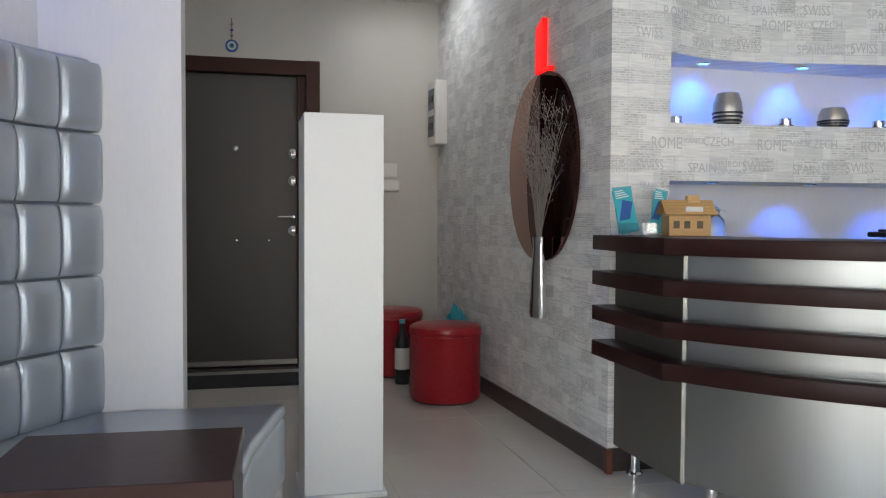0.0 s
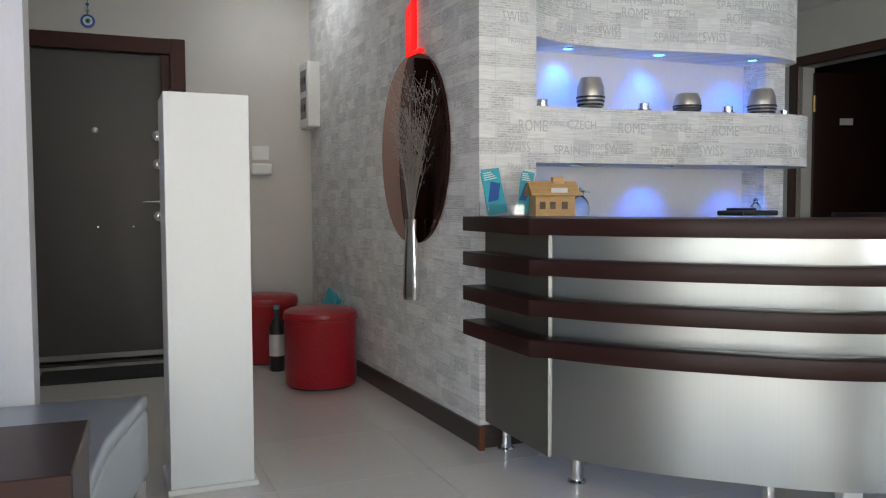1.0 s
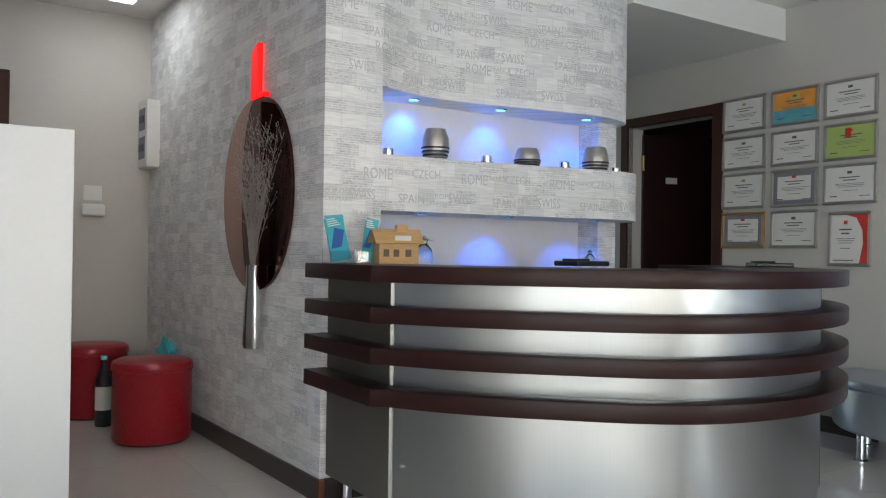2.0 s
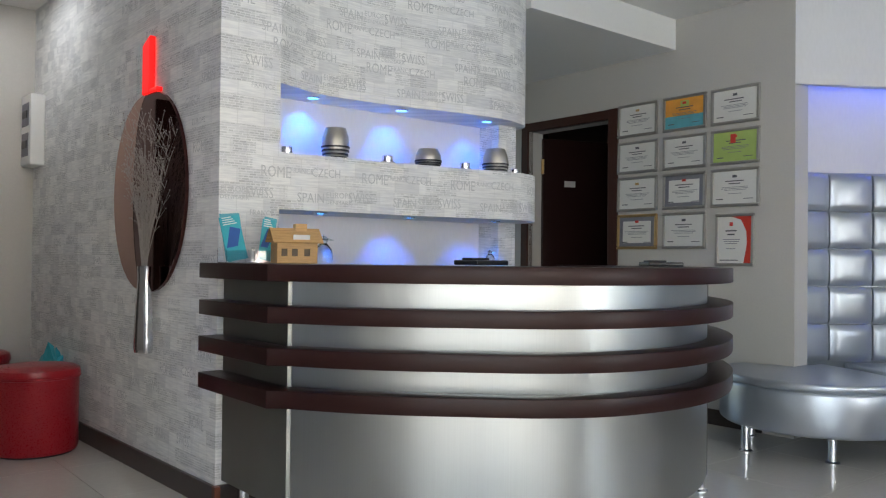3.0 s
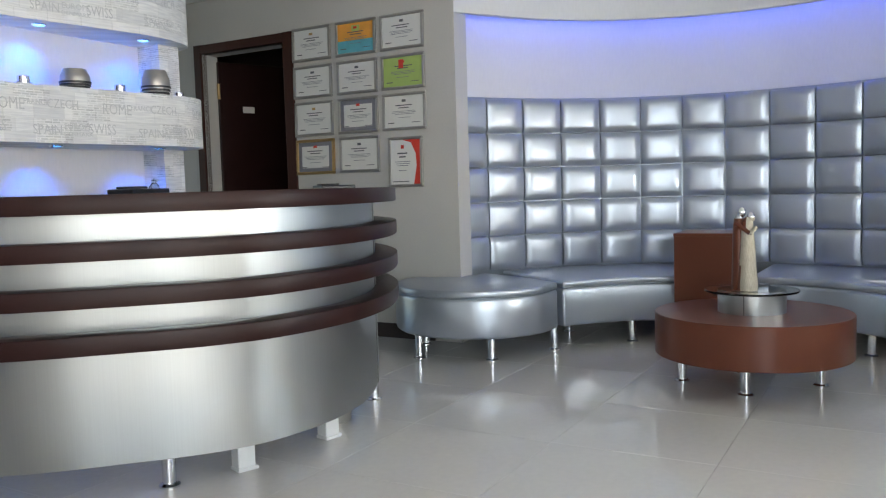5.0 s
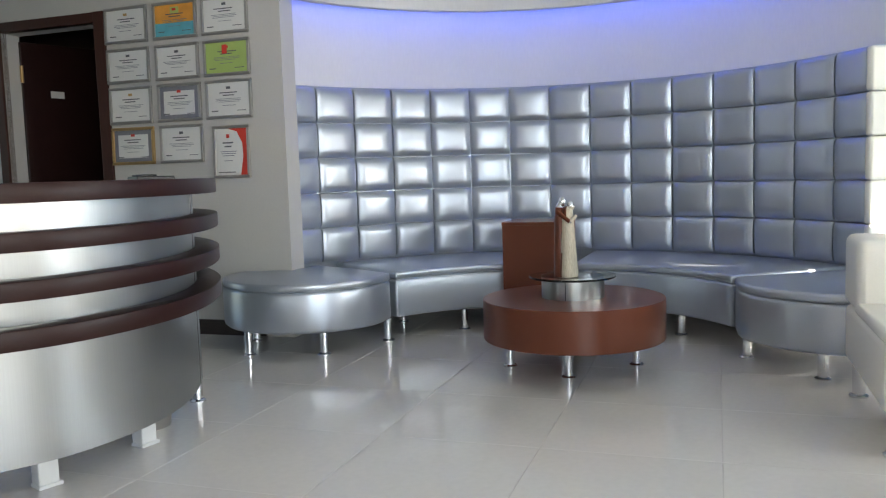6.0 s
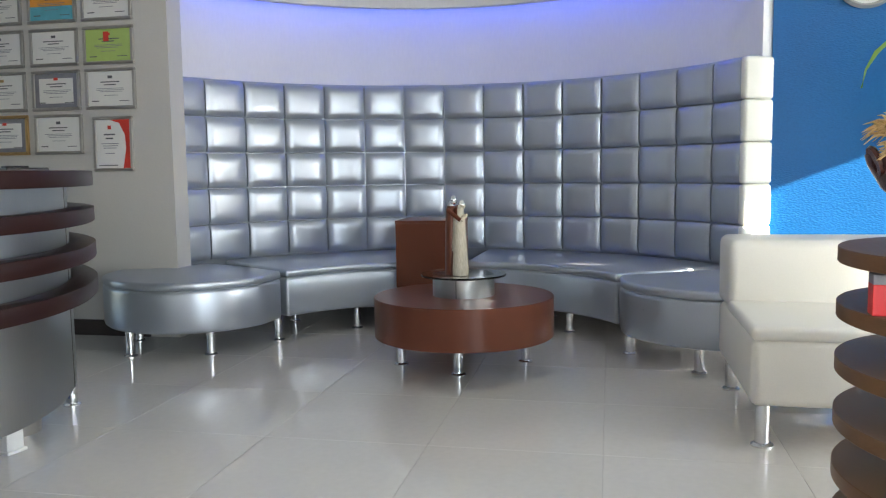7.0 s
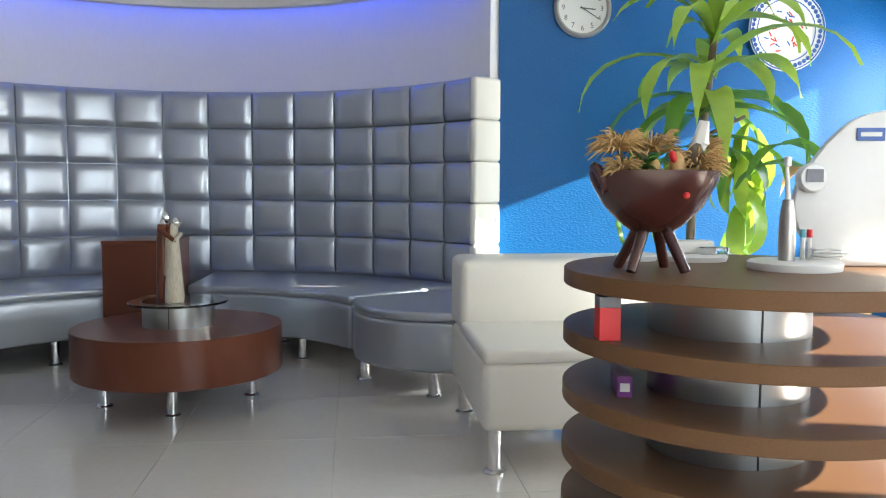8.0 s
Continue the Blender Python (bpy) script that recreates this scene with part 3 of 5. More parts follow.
for k in range(72):
    lean, fan = rng.uniform(-0.62, 0.40), rng.uniform(-0.08, 0.04)
    length = rng.uniform(0.30, 0.70)
    p = Vector((-0.075, rng.uniform(-0.02, 0.02), 0.36))
    way = Vector((fan, lean * 0.6, 1)).normalized()
    for s in range(4):
        q = p + way * length / 4
        q.x = min(q.x, -0.035)
        rod(p, q, 0.0024 - 0.0005 * s, 0.0019 - 0.0005 * s, 4, tw)
        if s > 1:
            for _ in range(3):
                side = q + Vector((rng.uniform(-0.05, 0.01), rng.uniform(-0.07, 0.07), rng.uniform(0.02, 0.09)))
                side.x = min(side.x, -0.03)
                rod(q, side, 0.0012, 0.0008, 3, tw)
                bmesh.ops.create_icosphere(tw, subdivisions=1, radius=0.0035, matrix=Matrix.Translation(side))
        p, way = q, (way + Vector((rng.uniform(-0.05, 0.05), lean * 0.25 + rng.uniform(-0.08, 0.08), 0))).normalized()
part("twig_spray", tw, "twig", vs, "thin silvery dry twigs")

# ---- stools, bottle, column ----


def stool(x, y, label):
    s = thing("pouf", (x, y, 0), label, "stool", "red poufs by the wall")
    part("body", lathe([(0, 0.012), (0.205, 0.012), (0.213, 0.03), (0.213, 0.40), (0.215, 0.405), (0, 0.405)], 48), "red", s, "", True)
    part("cushion", lathe([(0, 0.405), (0.216, 0.405), (0.221, 0.42), (0.214, 0.445), (0.19, 0.458), (0.1, 0.466), (0, 0.468)], 48), "red", s, "", True)
    part("piping", lathe([(0.214, 0.398), (0.222, 0.401), (0.222, 0.408), (0.214, 0.411)], 48), "red", s, "", True)
    part("base", lathe([(0, 0), (0.19, 0), (0.19, 0.012), (0, 0.012)], 32), "black", s)


stool(-0.335, 1.53, "round red leatherette pouf against the papered wall")
stool(-0.50, 2.42, "round red leatherette pouf by the entrance wall")
bo = thing("water_bottle", (-0.50, 2.04, 0), "dark bottle with white printed label between the poufs", "bottle")
part("body", lathe([(0, 0), (0.045, 0), (0.048, 0.01), (0.048, 0.28), (0.03, 0.33), (0.018, 0.35), (0.018, 0.40), (0, 0.40)], 24), "black", bo, "", True)
part("wrapper", lathe([(0.0488, 0.10), (0.0492, 0.10), (0.0492, 0.24), (0.0488, 0.24)], 24), "paper_white", bo, "white paper label", True)
part("cap", lathe([(0, 0.40), (0.02, 0.40), (0.02, 0.425), (0, 0.425)], 16), "aqua", bo, "", True)
bg = thing("plastic_bag", (-0.16, 1.95, 0), "crumpled blue plastic bag behind the pouf", "bag")
b = bmesh.new()
bmesh.ops.create_icosphere(b, subdivisions=3, radius=0.12)
for v in b.verts:
    v.co *= 1 + 0.35 * noise.noise(v.co * 18)
    v.co = Vector((v.co.x * 0.75, v.co.y, (v.co.z + 0.12) * 2.1))
    v.co.z = max(0, v.co.z)
part("body", b, "paper_teal", bg)

co = thing("display_plinth", (-1.300, -0.09, 0), "tall square white lacquered plinth standing on the floor", "plinth")
part("shaft", box(0, 0.305, 0, 0.30, 0.02, 1.486, 0.003), "white", co)
part("base", box(-0.012, 0.32, -0.012, 0.32, 0, 0.02, 0.003), "white", co)

# ---- sofas ----


def cushion(width, height, depth):
    b = bmesh.new()
    n = 10
    grid = [[None] * (n + 1) for _ in range(n + 1)]
    for i in range(n + 1):
        for j in range(n + 1):
            u, v = math.sin(math.pi * (i / n - 0.5)), math.sin(math.pi * (j / n - 0.5))
            puff = max(0.0, (1 - abs(u) ** 7) * (1 - abs(v) ** 7)) ** 0.30
            sag = 1 + 0.10 * (1 - u * u) * (1 - v * v)
            grid[i][j] = b.verts.new((-depth * puff * sag, u * width / 2, v * height / 2))
    for i in range(n):
        for j in range(n):
            b.faces.new((grid[i][j], grid[i][j + 1], grid[i + 1][j + 1], grid[i + 1][j]))
    bmesh.ops.recalc_face_normals(b, faces=b.faces)
    return b


def tufted_back(parent, centre, radius, a0, a1, columns, rows, z0, z1):
    step, pitch = (a1 - a0) / columns, (z1 - z0) / rows
    shell = prism(arc(*centre, radius, a0, a1, 60) + list(reversed(arc(*centre, radius + 0.09, a0, a1, 60))), 0.16, z1 + 0.012, 0.015)
    part("back_shell", shell, "silver", parent, "", True)
    first = None
    for c in range(columns):
        for r in range(rows):
            a = radians(a0 + step * (c + 0.5))
            m = Matrix.Translation((centre[0] + (radius + 0.006) * math.cos(a), centre[1] + (radius + 0.006) * math.sin(a), z0 + pitch * (r + 0.5))) @ pose(0, 0, 0, 0, 0, math.degrees(a))
            if first is None:
                first = part("back_cushion", cushion(2 * radius * math.sin(radians(step / 2)) * 1.0, pitch, 0.050), "silver", parent, "", True)
                ob = first
            else:
                ob = new("back_cushion", first.data)
                ob.parent = parent
            ob.matrix_basis = m


def seat_block(parent, outline, label=""):
    seat = part("seat", prism(outline, 0.15, 0.385, 0.02, 3), "silver", parent, label, True)
    part("seat_pad", prism(outline, 0.383, 0.43, 0.016, 3), "silver", parent, "", True)
    return seat


SR = 1.93
sofa = thing("corner_sofa", (0, 0, 0), "curved silver leatherette sofa with a high tufted back", "sofa")
tufted_back(sofa, NC, SR - 0.035, -62.2, 69.0, 15, 5, 0.44, 1.605)
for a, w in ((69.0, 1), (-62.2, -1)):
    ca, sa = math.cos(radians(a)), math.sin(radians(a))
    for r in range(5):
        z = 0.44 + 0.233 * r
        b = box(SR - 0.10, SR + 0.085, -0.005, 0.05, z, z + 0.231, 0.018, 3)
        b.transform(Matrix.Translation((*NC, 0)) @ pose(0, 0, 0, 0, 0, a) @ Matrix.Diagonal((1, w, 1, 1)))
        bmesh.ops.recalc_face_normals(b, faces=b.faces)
        # right end of the silver sofa is cream: its sunlight is put into the colour
        part("end_pad", b, "silver" if w > 0 else "cream", sofa, "" if w > 0 else "end padding coloured cream for the sun on it", True)
SEAT_IN, SEAT_OUT = 1.10, SR - 0.04
left_arc = arc(*NC, SEAT_IN, 60, 14.5, 14) + arc(*NC, SEAT_OUT, 10.5, 57, 16)
right_arc = arc(*NC, SEAT_IN, -60, -1.5, 16) + arc(*NC, SEAT_OUT, -1.5, -57, 18)
seat_block(sofa, left_arc)
seat_block(sofa, right_arc)


def end_outline(sign):
    pts = [(3.21, -1.50), (2.95, -1.47), (2.74, -1.30), (2.64, -1.04), (2.70, -0.76), (2.90, -0.54), (3.12, -0.47), (3.24, -0.50)]
    o = plan(pts, 6) + [(3.25, -0.62), (3.42, -0.80)] + [(NC[0] + (SEAT_OUT - 0.02) * math.cos(radians(62)), NC[1] + (SEAT_OUT - 0.02) * math.sin(radians(62)))] + [(NC[0] + 1.5 * math.cos(radians(61)), NC[1] + 1.5 * math.sin(radians(61)))]
    return o if sign > 0 else [(x, 2 * NC[1] - y) for x, y in o]


seat_block(sofa, end_outline(1), "rounded end seat")
seat_block(sofa, end_outline(-1), "rounded end seat")
for x, y in [(2.867, -1.22), (2.76, -0.79), (3.29, -1.44), (3.716, -1.80), (3.765, -3.15), (2.833, -3.82), (3.22, -3.50), (3.15, -0.60), (3.9, -1.3), (4.3, -2.0), (4.3, -3.0), (3.2, -4.2)]:
    metal_leg(sofa, x, y, 0.16)

tb = thing("wood_box_table", (3.60, -2.29, 0), "red-brown veneered box table between the sofa seats", "side table")
part("body", box(0, 0.36, -0.195, 0.195, 0.012, 0.68, 0.002), "mahog", tb)
part("top", box(-0.003, 0.363, -0.198, 0.198, 0.68, 0.70, 0.002), "mahog", tb)
part("plinth", box(0.02, 0.34, -0.175, 0.175, 0, 0.012), "black", tb)

strip_b = thing("led_strip", (0, 0, 0), "blue light strip above the corner sofa", "light strip")
part("strip", prism(arc(-1.07, -1.16, 1.34, 130, 202, 24) + list(reversed(arc(-1.07, -1.16, 1.37, 130, 202, 24))), 2.300, 2.315), "glow_cove", strip_b)
part("channel", prism(arc(-1.07, -1.16, 1.28, 130, 202, 24) + list(reversed(arc(-1.07, -1.16, 1.415, 130, 202, 24))), 2.317, 2.36), "white", strip_b)

sofa_b = thing("corner_sofa", (0, 0, 0), "curved silver leatherette sofa beside the white wall end", "sofa")
LC = (-1.07, -1.16)
tufted_back(sofa_b, LC, 1.30, 135.6, 203.1, 9, 5, 0.42, 1.60)
seat_block(sofa_b, [(-2.04, -0.285), (-1.38, -0.285), (-1.43, -0.50), (-1.50, -0.80), (-1.54, -1.15), (-1.54, -1.62), (-2.24, -1.62)] + arc(*LC, 1.28, 195, 145, 8))
for x, y in [(-1.42, -0.36), (-1.62, -1.0), (-1.62, -1.55), (-1.95, -0.40)]:
    metal_leg(sofa_b, x, y, 0.16)
tb = thing("wood_box_table", (-1.908, -1.80, 0), "dark red-brown glossy box table beside the sofa", "side table", turn=-3)
part("body", box(0.003, 0.37, -0.157, 0.147, 0.012, 0.66, 0.002), "wenge", tb)
part("top", box(0, 0.373, -0.16, 0.15, 0.66, 0.70, 0.003), "wenge", tb)
part("plinth", box(0.02, 0.35, -0.14, 0.13, 0, 0.012), "black", tb)

# ---- round coffee table with figure ----
ct = thing("coffee_table", (2.76, -2.67, 0), "round red-brown veneered drum coffee table on chrome legs", "coffee table")
part("drum", lathe([(0, 0.180), (0.447, 0.180), (0.45, 0.183), (0.45, 0.377), (0.447, 0.38), (0, 0.38)], 72), "mahog", ct, "", True)
for x, y in [(-0.135, 0.005), (0.04, 0.34), (0.19, -0.29), (0.33, 0.1)]:
    metal_leg(ct, x, y, 0.182)
part("steel_ring", lathe([(0, 0.38), (0.155, 0.38), (0.155, 0.478), (0, 0.478)], 48), "steel", ct, "brushed steel drum", True)
part("ring_joint", box(-0.158, -0.154, 0.008, 0.011, 0.382, 0.477), "black", ct)
part("glass_top", lathe([(0, 0.478), (0.213, 0.478), (0.216, 0.482), (0.213, 0.488), (0, 0.488)], 64), "glass", ct, "round clear glass top", True)

b = lathe([(0, 0), (0.058, 0), (0.060, 0.02), (0.050, 0.12), (0.042, 0.22), (0.036, 0.29), (0.030, 0.33), (0.012, 0.345), (0, 0.35)], 24, (0, 0), 0.8)
lathe([(0, 0), (0.05, 0), (0.045, 0.15), (0.042, 0.27), (0.034, 0.34), (0.012, 0.365), (0, 0.37)], 24, (0.012, 0.038), 0.7, bm=b)
for cx, cy, cz in ((0.0, 0.012, 0.368), (0.006, -0.028, 0.345)):
    bmesh.ops.create_icosphere(b, subdivisions=2, radius=0.021, matrix=Matrix.Translation((cx, cy + 0.012, cz)) @ Matrix.Diagonal((1, 0.9, 1.2, 1)))
rod((-0.02, 0.05, 0.32), (-0.045, -0.02, 0.27), 0.012, 0.010, 8, b)
rod((-0.045, -0.02, 0.27), (-0.02, -0.045, 0.30), 0.010, 0.008, 8, b)
fig = part("figurine", b, "stone", None, "", True)
fig.location = (2.70, -2.66, 0.489)
tagged(fig, "carved beige and brown figurine on the glass top", "figurine")
fig.data.materials.append(M["mahog"])
fig.data.materials.append(M["chrome"])
for f in fig.data.polygons:
    c = f.center
    if c.z > 0.342:
        f.material_index = 2
    elif c.y > 0.026 or (c.z > 0.26 and c.y > 0.0):
        f.material_index = 1

# ---- reception counter ----
FRONT = plan([(0.03, -0.58), (0.15, -0.77), (0.28, -0.925), (0.42, -1.06), (0.62, -1.24), (0.82, -1.35), (1.10, -1.395), (1.35, -1.365), (1.60, -1.27), (1.90, -1.08), (2.20, -0.76), (2.37, -0.38), (2.42, 0.0)], 6)


def shifted(line, out):
    made = []
    for k, (x, y) in enumerate(line):
        (xa, ya), (xb, yb) = line[max(0, k - 1)], line[min(len(line) - 1, k + 1)]
        d = Vector((xb - xa, yb - ya)).normalized()
        made.append((x + d.y * out, y - d.x * out))
    return made


def counter_plan(out, y0=-0.03):
    return [(0.012 - out, y0), (0.012 - out, -0.575 - 0.45 * out)] + shifted(FRONT, out)[1:]


def counter_ring(out, inner, z0, z1, bevel=0.0):
    return prism(counter_plan(out) + list(reversed(counter_plan(-inner))), z0, z1, bevel, 2, 40)


rc = thing("reception_counter", (0, 0, 0), "curved reception counter of brushed steel with dark wood bands", "reception desk")
front, back = FRONT, shifted(FRONT, -0.03)
part("lower_panel", prism(front + list(reversed(back)), 0.13, 0.963), "steel", rc, "brushed stainless steel curved front", True)
part("side_panel", prism([(0.015, -0.03), (0.015, -0.575), (0.027, -0.582), (0.05, -0.55), (0.045, -0.03)], 0.125, 0.963), "dull", rc, "side panel of darker, rougher steel")
for z0, z1 in ((0.518, 0.581), (0.667, 0.728), (0.815, 0.874)):
    part("band", counter_ring(0.105, -0.003, z0, z1, 0.003), "wenge", rc, "dark wood band", True)
part("top_band", counter_ring(0.105, 0.32, 0.962, 1.023, 0.003), "wenge", rc, "dark wood counter top", True)
jx, jy = shifted(FRONT, 0.0012)[50]
part("panel_joint", box(jx - 0.0015, jx + 0.0015, jy - 0.0015, jy + 0.0015, 0.13, 0.962), "dull", rc)
for x, y in [(0.10, -0.06), (0.16, -0.55), (0.60, -1.08), (1.86, -1.08), (2.35, -0.62), (0.3, -0.35)]:
    metal_leg(rc, x, y, 0.135)
for x, y, t in [(0.84, -1.20, 0), (1.28, -1.25, 8)]:
    b = box(-0.035, 0.035, -0.03, 0.03, 0.012, 0.13, 0.006)
    box(-0.037, 0.045, -0.034, 0.034, 0, 0.014, 0.004, bm=b)
    b.transform(pose(x, y, 0, 0, 0, t - 20))
    part("support_block", b, "plastic", rc, "white plastic support block")
bn = thing("waste_bin", (1.49, -1.10, 0), "small round grey metal bin under the counter", "bin")
part("body", lathe([(0, 0), (0.09, 0), (0.10, 0.118), (0.095, 0.118), (0.086, 0.006), (0, 0.006)], 32), "frame_silver", bn, "", True)
bb = thing("blue_basket", (1.66, -1.02, 0), "small dark blue plastic tub under the counter", "tub")
part("body", lathe([(0, 0), (0.06, 0), (0.075, 0.09), (0.08, 0.09), (0.08, 0.098), (0.07, 0.098), (0.056, 0.006), (0, 0.006)], 24), "ink_blue", bb, "", True)

TOP = 1.023
# leaflet holders
for x, y, t, wide, h, lean in ((0.005, -0.16, 10, 0.058, 0.205, -6), (0.155, -0.10, -14, 0.034, 0.200, 11)):
    lh = thing("leaflet_holder", (x, y, TOP), "clear acrylic holder full of teal dental leaflets", "leaflet holder", "leaflets on the counter", turn=t)
    tray = box(-wide - 0.008, wide + 0.008, -0.034, -0.031, 0.0, 0.050, 0.001)
    box(-wide - 0.008, wide + 0.008, 0.028, 0.031, 0.0, 0.060, 0.001, bm=tray)
    box(-wide - 0.008, wide + 0.008, -0.031, 0.028, 0.0, 0.003, bm=tray)
    part("tray", tray, "acrylic", lh)
    for k, key in enumerate(("paper_teal", "aqua", "paper_white")):
        turn_ = lean + (k - 1) * (5 if wide > 0.05 else 3)
        lay = Matrix.Translation((0, -0.018 + 0.015 * k, 0.006)) @ pose(0, 0, 0, -7, turn_, 0)
        b = box(-wide * 0.8, wide * 0.8, -0.0015, 0.0015, 0.006, h - 0.010 * (2 - k))
        b.transform(lay)
        sheet_ = part("leaflet", b, key, lh)
        if k == 0:
            b = prism([(-wide * 0.7, h * 0.30), (wide * 0.2, h * 0.30), (wide * 0.7, h * 0.62), (-wide * 0.1, h * 0.70)], 0.0020, 0.0028)
            b.transform(lay @ Matrix(((1, 0, 0, 0), (0, 0, -1, 0), (0, 1, 0, 0), (0, 0, 0, 1))))
            bmesh.ops.recalc_face_normals(b, faces=b.faces)
            part("printed_photo", b, "ink_blue", sheet_)
            for row in range(4):
                b = box(-wide * 0.6, wide * (0.5 - 0.12 * row), -0.0028, -0.0020, h * 0.74 + 0.009 * row, h * 0.74 + 0.009 * row + 0.004)
                b.transform(lay)
                part("print_line", b, "paper_white", sheet_)
wh = thing("wooden_house", (0.245, -0.20, TOP), "small light-wood model house with a plank roof", "model house", turn=-14)
part("house_body", box(-0.085, 0.085, -0.055, 0.055, 0, 0.085, 0.002), "pine", wh)
for s in (-1, 1):
    for k in range(5):
        b = box(-0.105, 0.105, 0.0 + 0.0185 * k, 0.0180 + 0.0185 * k, 0.0, 0.006, 0.001)
        b.transform(Matrix.Translation((0, 0, 0.142)) @ Matrix.Diagonal((1, s, 1, 1)) @ pose(0, 0, 0, -40))
        bmesh.ops.recalc_face_normals(b, faces=b.faces)
        part("roof_plank", b, "pine", wh)
gb = prism([(-0.055, 0), (0.055, 0), (0, 0.055)], -0.083, 0.083)
gb.transform(Matrix.Translation((0, 0, 0.085)) @ Matrix(((0, 0, 1, 0), (1, 0, 0, 0), (0, 1, 0, 0), (0, 0, 0, 1))))
bmesh.ops.recalc_face_normals(gb, faces=gb.faces)
part("gable", gb, "pine", wh)
part("chimney", box(0.0, 0.05, -0.018, 0.022, 0.125, 0.165, 0.002), "pine", wh)
part("roof_sign", box(-0.02, 0.05, -0.062, -0.058, 0.098, 0.118), "paper_white", wh, "small white plate")
for x in (-0.055, -0.012, 0.04):
    part("window", box(x - 0.012, x + 0.012, -0.058, -0.0552, 0.03, 0.06), "bark", wh)
for x, y, w, t in ((0.98, -0.55, 0.105, 6), (2.30, -0.55, 0.10, -30)):
    tr = thing("phone_tray", (x, y, TOP), "flat black handset tray on the counter top", "tray", turn=t)
    part("body", box(-w, w, -0.07, 0.07, 0, 0.022, 0.006), "black", tr)
    part("handset", box(-w * 0.9, w * 0.2, -0.03, 0.03, 0.022, 0.032, 0.004), "black", tr)
for x, y, s in ((0.47, -0.06, 1.3), (1.43, -0.12, 0.8)):
    gl = thing("glass_ornament", (x, y, TOP), "small clear glass bird ornament lit blue", "ornament")
    b = lathe([(0, 0), (0.03 * s, 0), (0.035 * s, 0.02 * s), (0.028 * s, 0.05 * s), (0.012 * s, 0.07 * s), (0.016 * s, 0.085 * s), (0, 0.1 * s)], 20)
    part("body", b, "glass", gl, "", True)
    part("beak", rod((0, 0, 0.085 * s), (0.035 * s, -0.01, 0.08 * s), 0.006, 0.002, 8), "glass", gl, "", True)

# ---- niche ornaments and blue spots ----
for x, y, r, h in ((0.645, 0.13, 0.066, 0.16), (1.19, 0.10, 0.068, 0.108), (1.64, 0.07, 0.071, 0.148)):
    va = thing("silver_vase", (x, y, 1.511), "round silver vase wound with dark wire bands", "vase", "vases in the niche")
    part("body", lathe([(0, 0), (0.6 * r, 0), (0.82 * r, 0.12 * h), (r, 0.45 * h), (0.96 * r, 0.72 * h), (0.74 * r, h), (0.68 * r, h), (0.8 * r, 0.7 * h), (0, 0.1 * h)], 32), "frame_silver", va, "", True)
    for k, z in enumerate((0.10, 0.20, 0.31, 0.42)):
        rr = r * (0.82, 0.90, 0.965, 1.0)[k] + 0.001
        part("wire_band", lathe([(rr - 0.004, z * h - 0.005), (rr + 0.002, z * h - 0.004), (rr + 0.002, z * h + 0.004), (rr - 0.004, z * h + 0.005)], 32), "black", va, "", True)
for x, y in ((0.40, 0.16), (0.93, 0.10), (1.40, 0.05), (1.80, 0.08)):
    th = thing("tealight_holder", (x, y, 1.511), "small chrome tealight holder on dark stones", "candle holder", "tealights in the niche")
    part("cup", lathe([(0, 0.012), (0.024, 0.012), (0.026, 0.02), (0.026, 0.05), (0.022, 0.05), (0.022, 0.03), (0, 0.03)], 24), "chrome", th, "", True)
    for k in range(4):
        b = bmesh.new()
        bmesh.ops.create_icosphere(b, subdivisions=2, radius=0.016, matrix=Matrix.Diagonal((1.2, 1, 0.7, 1)))
        for v in b.verts:
            v.co *= 1 + 0.25 * noise.noise(v.co * 60 + Vector((k, x, 0)))
        b.transform(pose(-0.03 + 0.026 * k, -0.012 + 0.02 * (k % 2), 0.0105))
        part("stone", b, "black", th, "", True)
for z, xs in ((1.817, ((0.56, 0.20), (1.07, 0.17), (1.62, 0.12))), (1.259, ((0.56, 0.12), (1.07, 0.10), (1.62, 0.05)))):
    for x, y in xs:
        sp = thing("niche_spotlight", (x, y, z), "small recessed blue spotlight in the niche", "spotlight", "blue spots")
        part("rim", lathe([(0.024, -0.004), (0.031, -0.004), (0.033, 0.0), (0.024, 0.0)], 24), "chrome", sp, "", True)
        part("lens", lathe([(0, -0.0025), (0.024, -0.0025), (0.024, -0.001), (0, -0.001)], 24), "glow_blue", sp, "glowing blue lens")
        lamp("blue_spot", "SPOT", look((x, y, z - 0.008), (x, y + 0.20, z - 0.34)), 1.7, (0.015, 0.17, 1.0), cone=84)

# ---- certificates ----


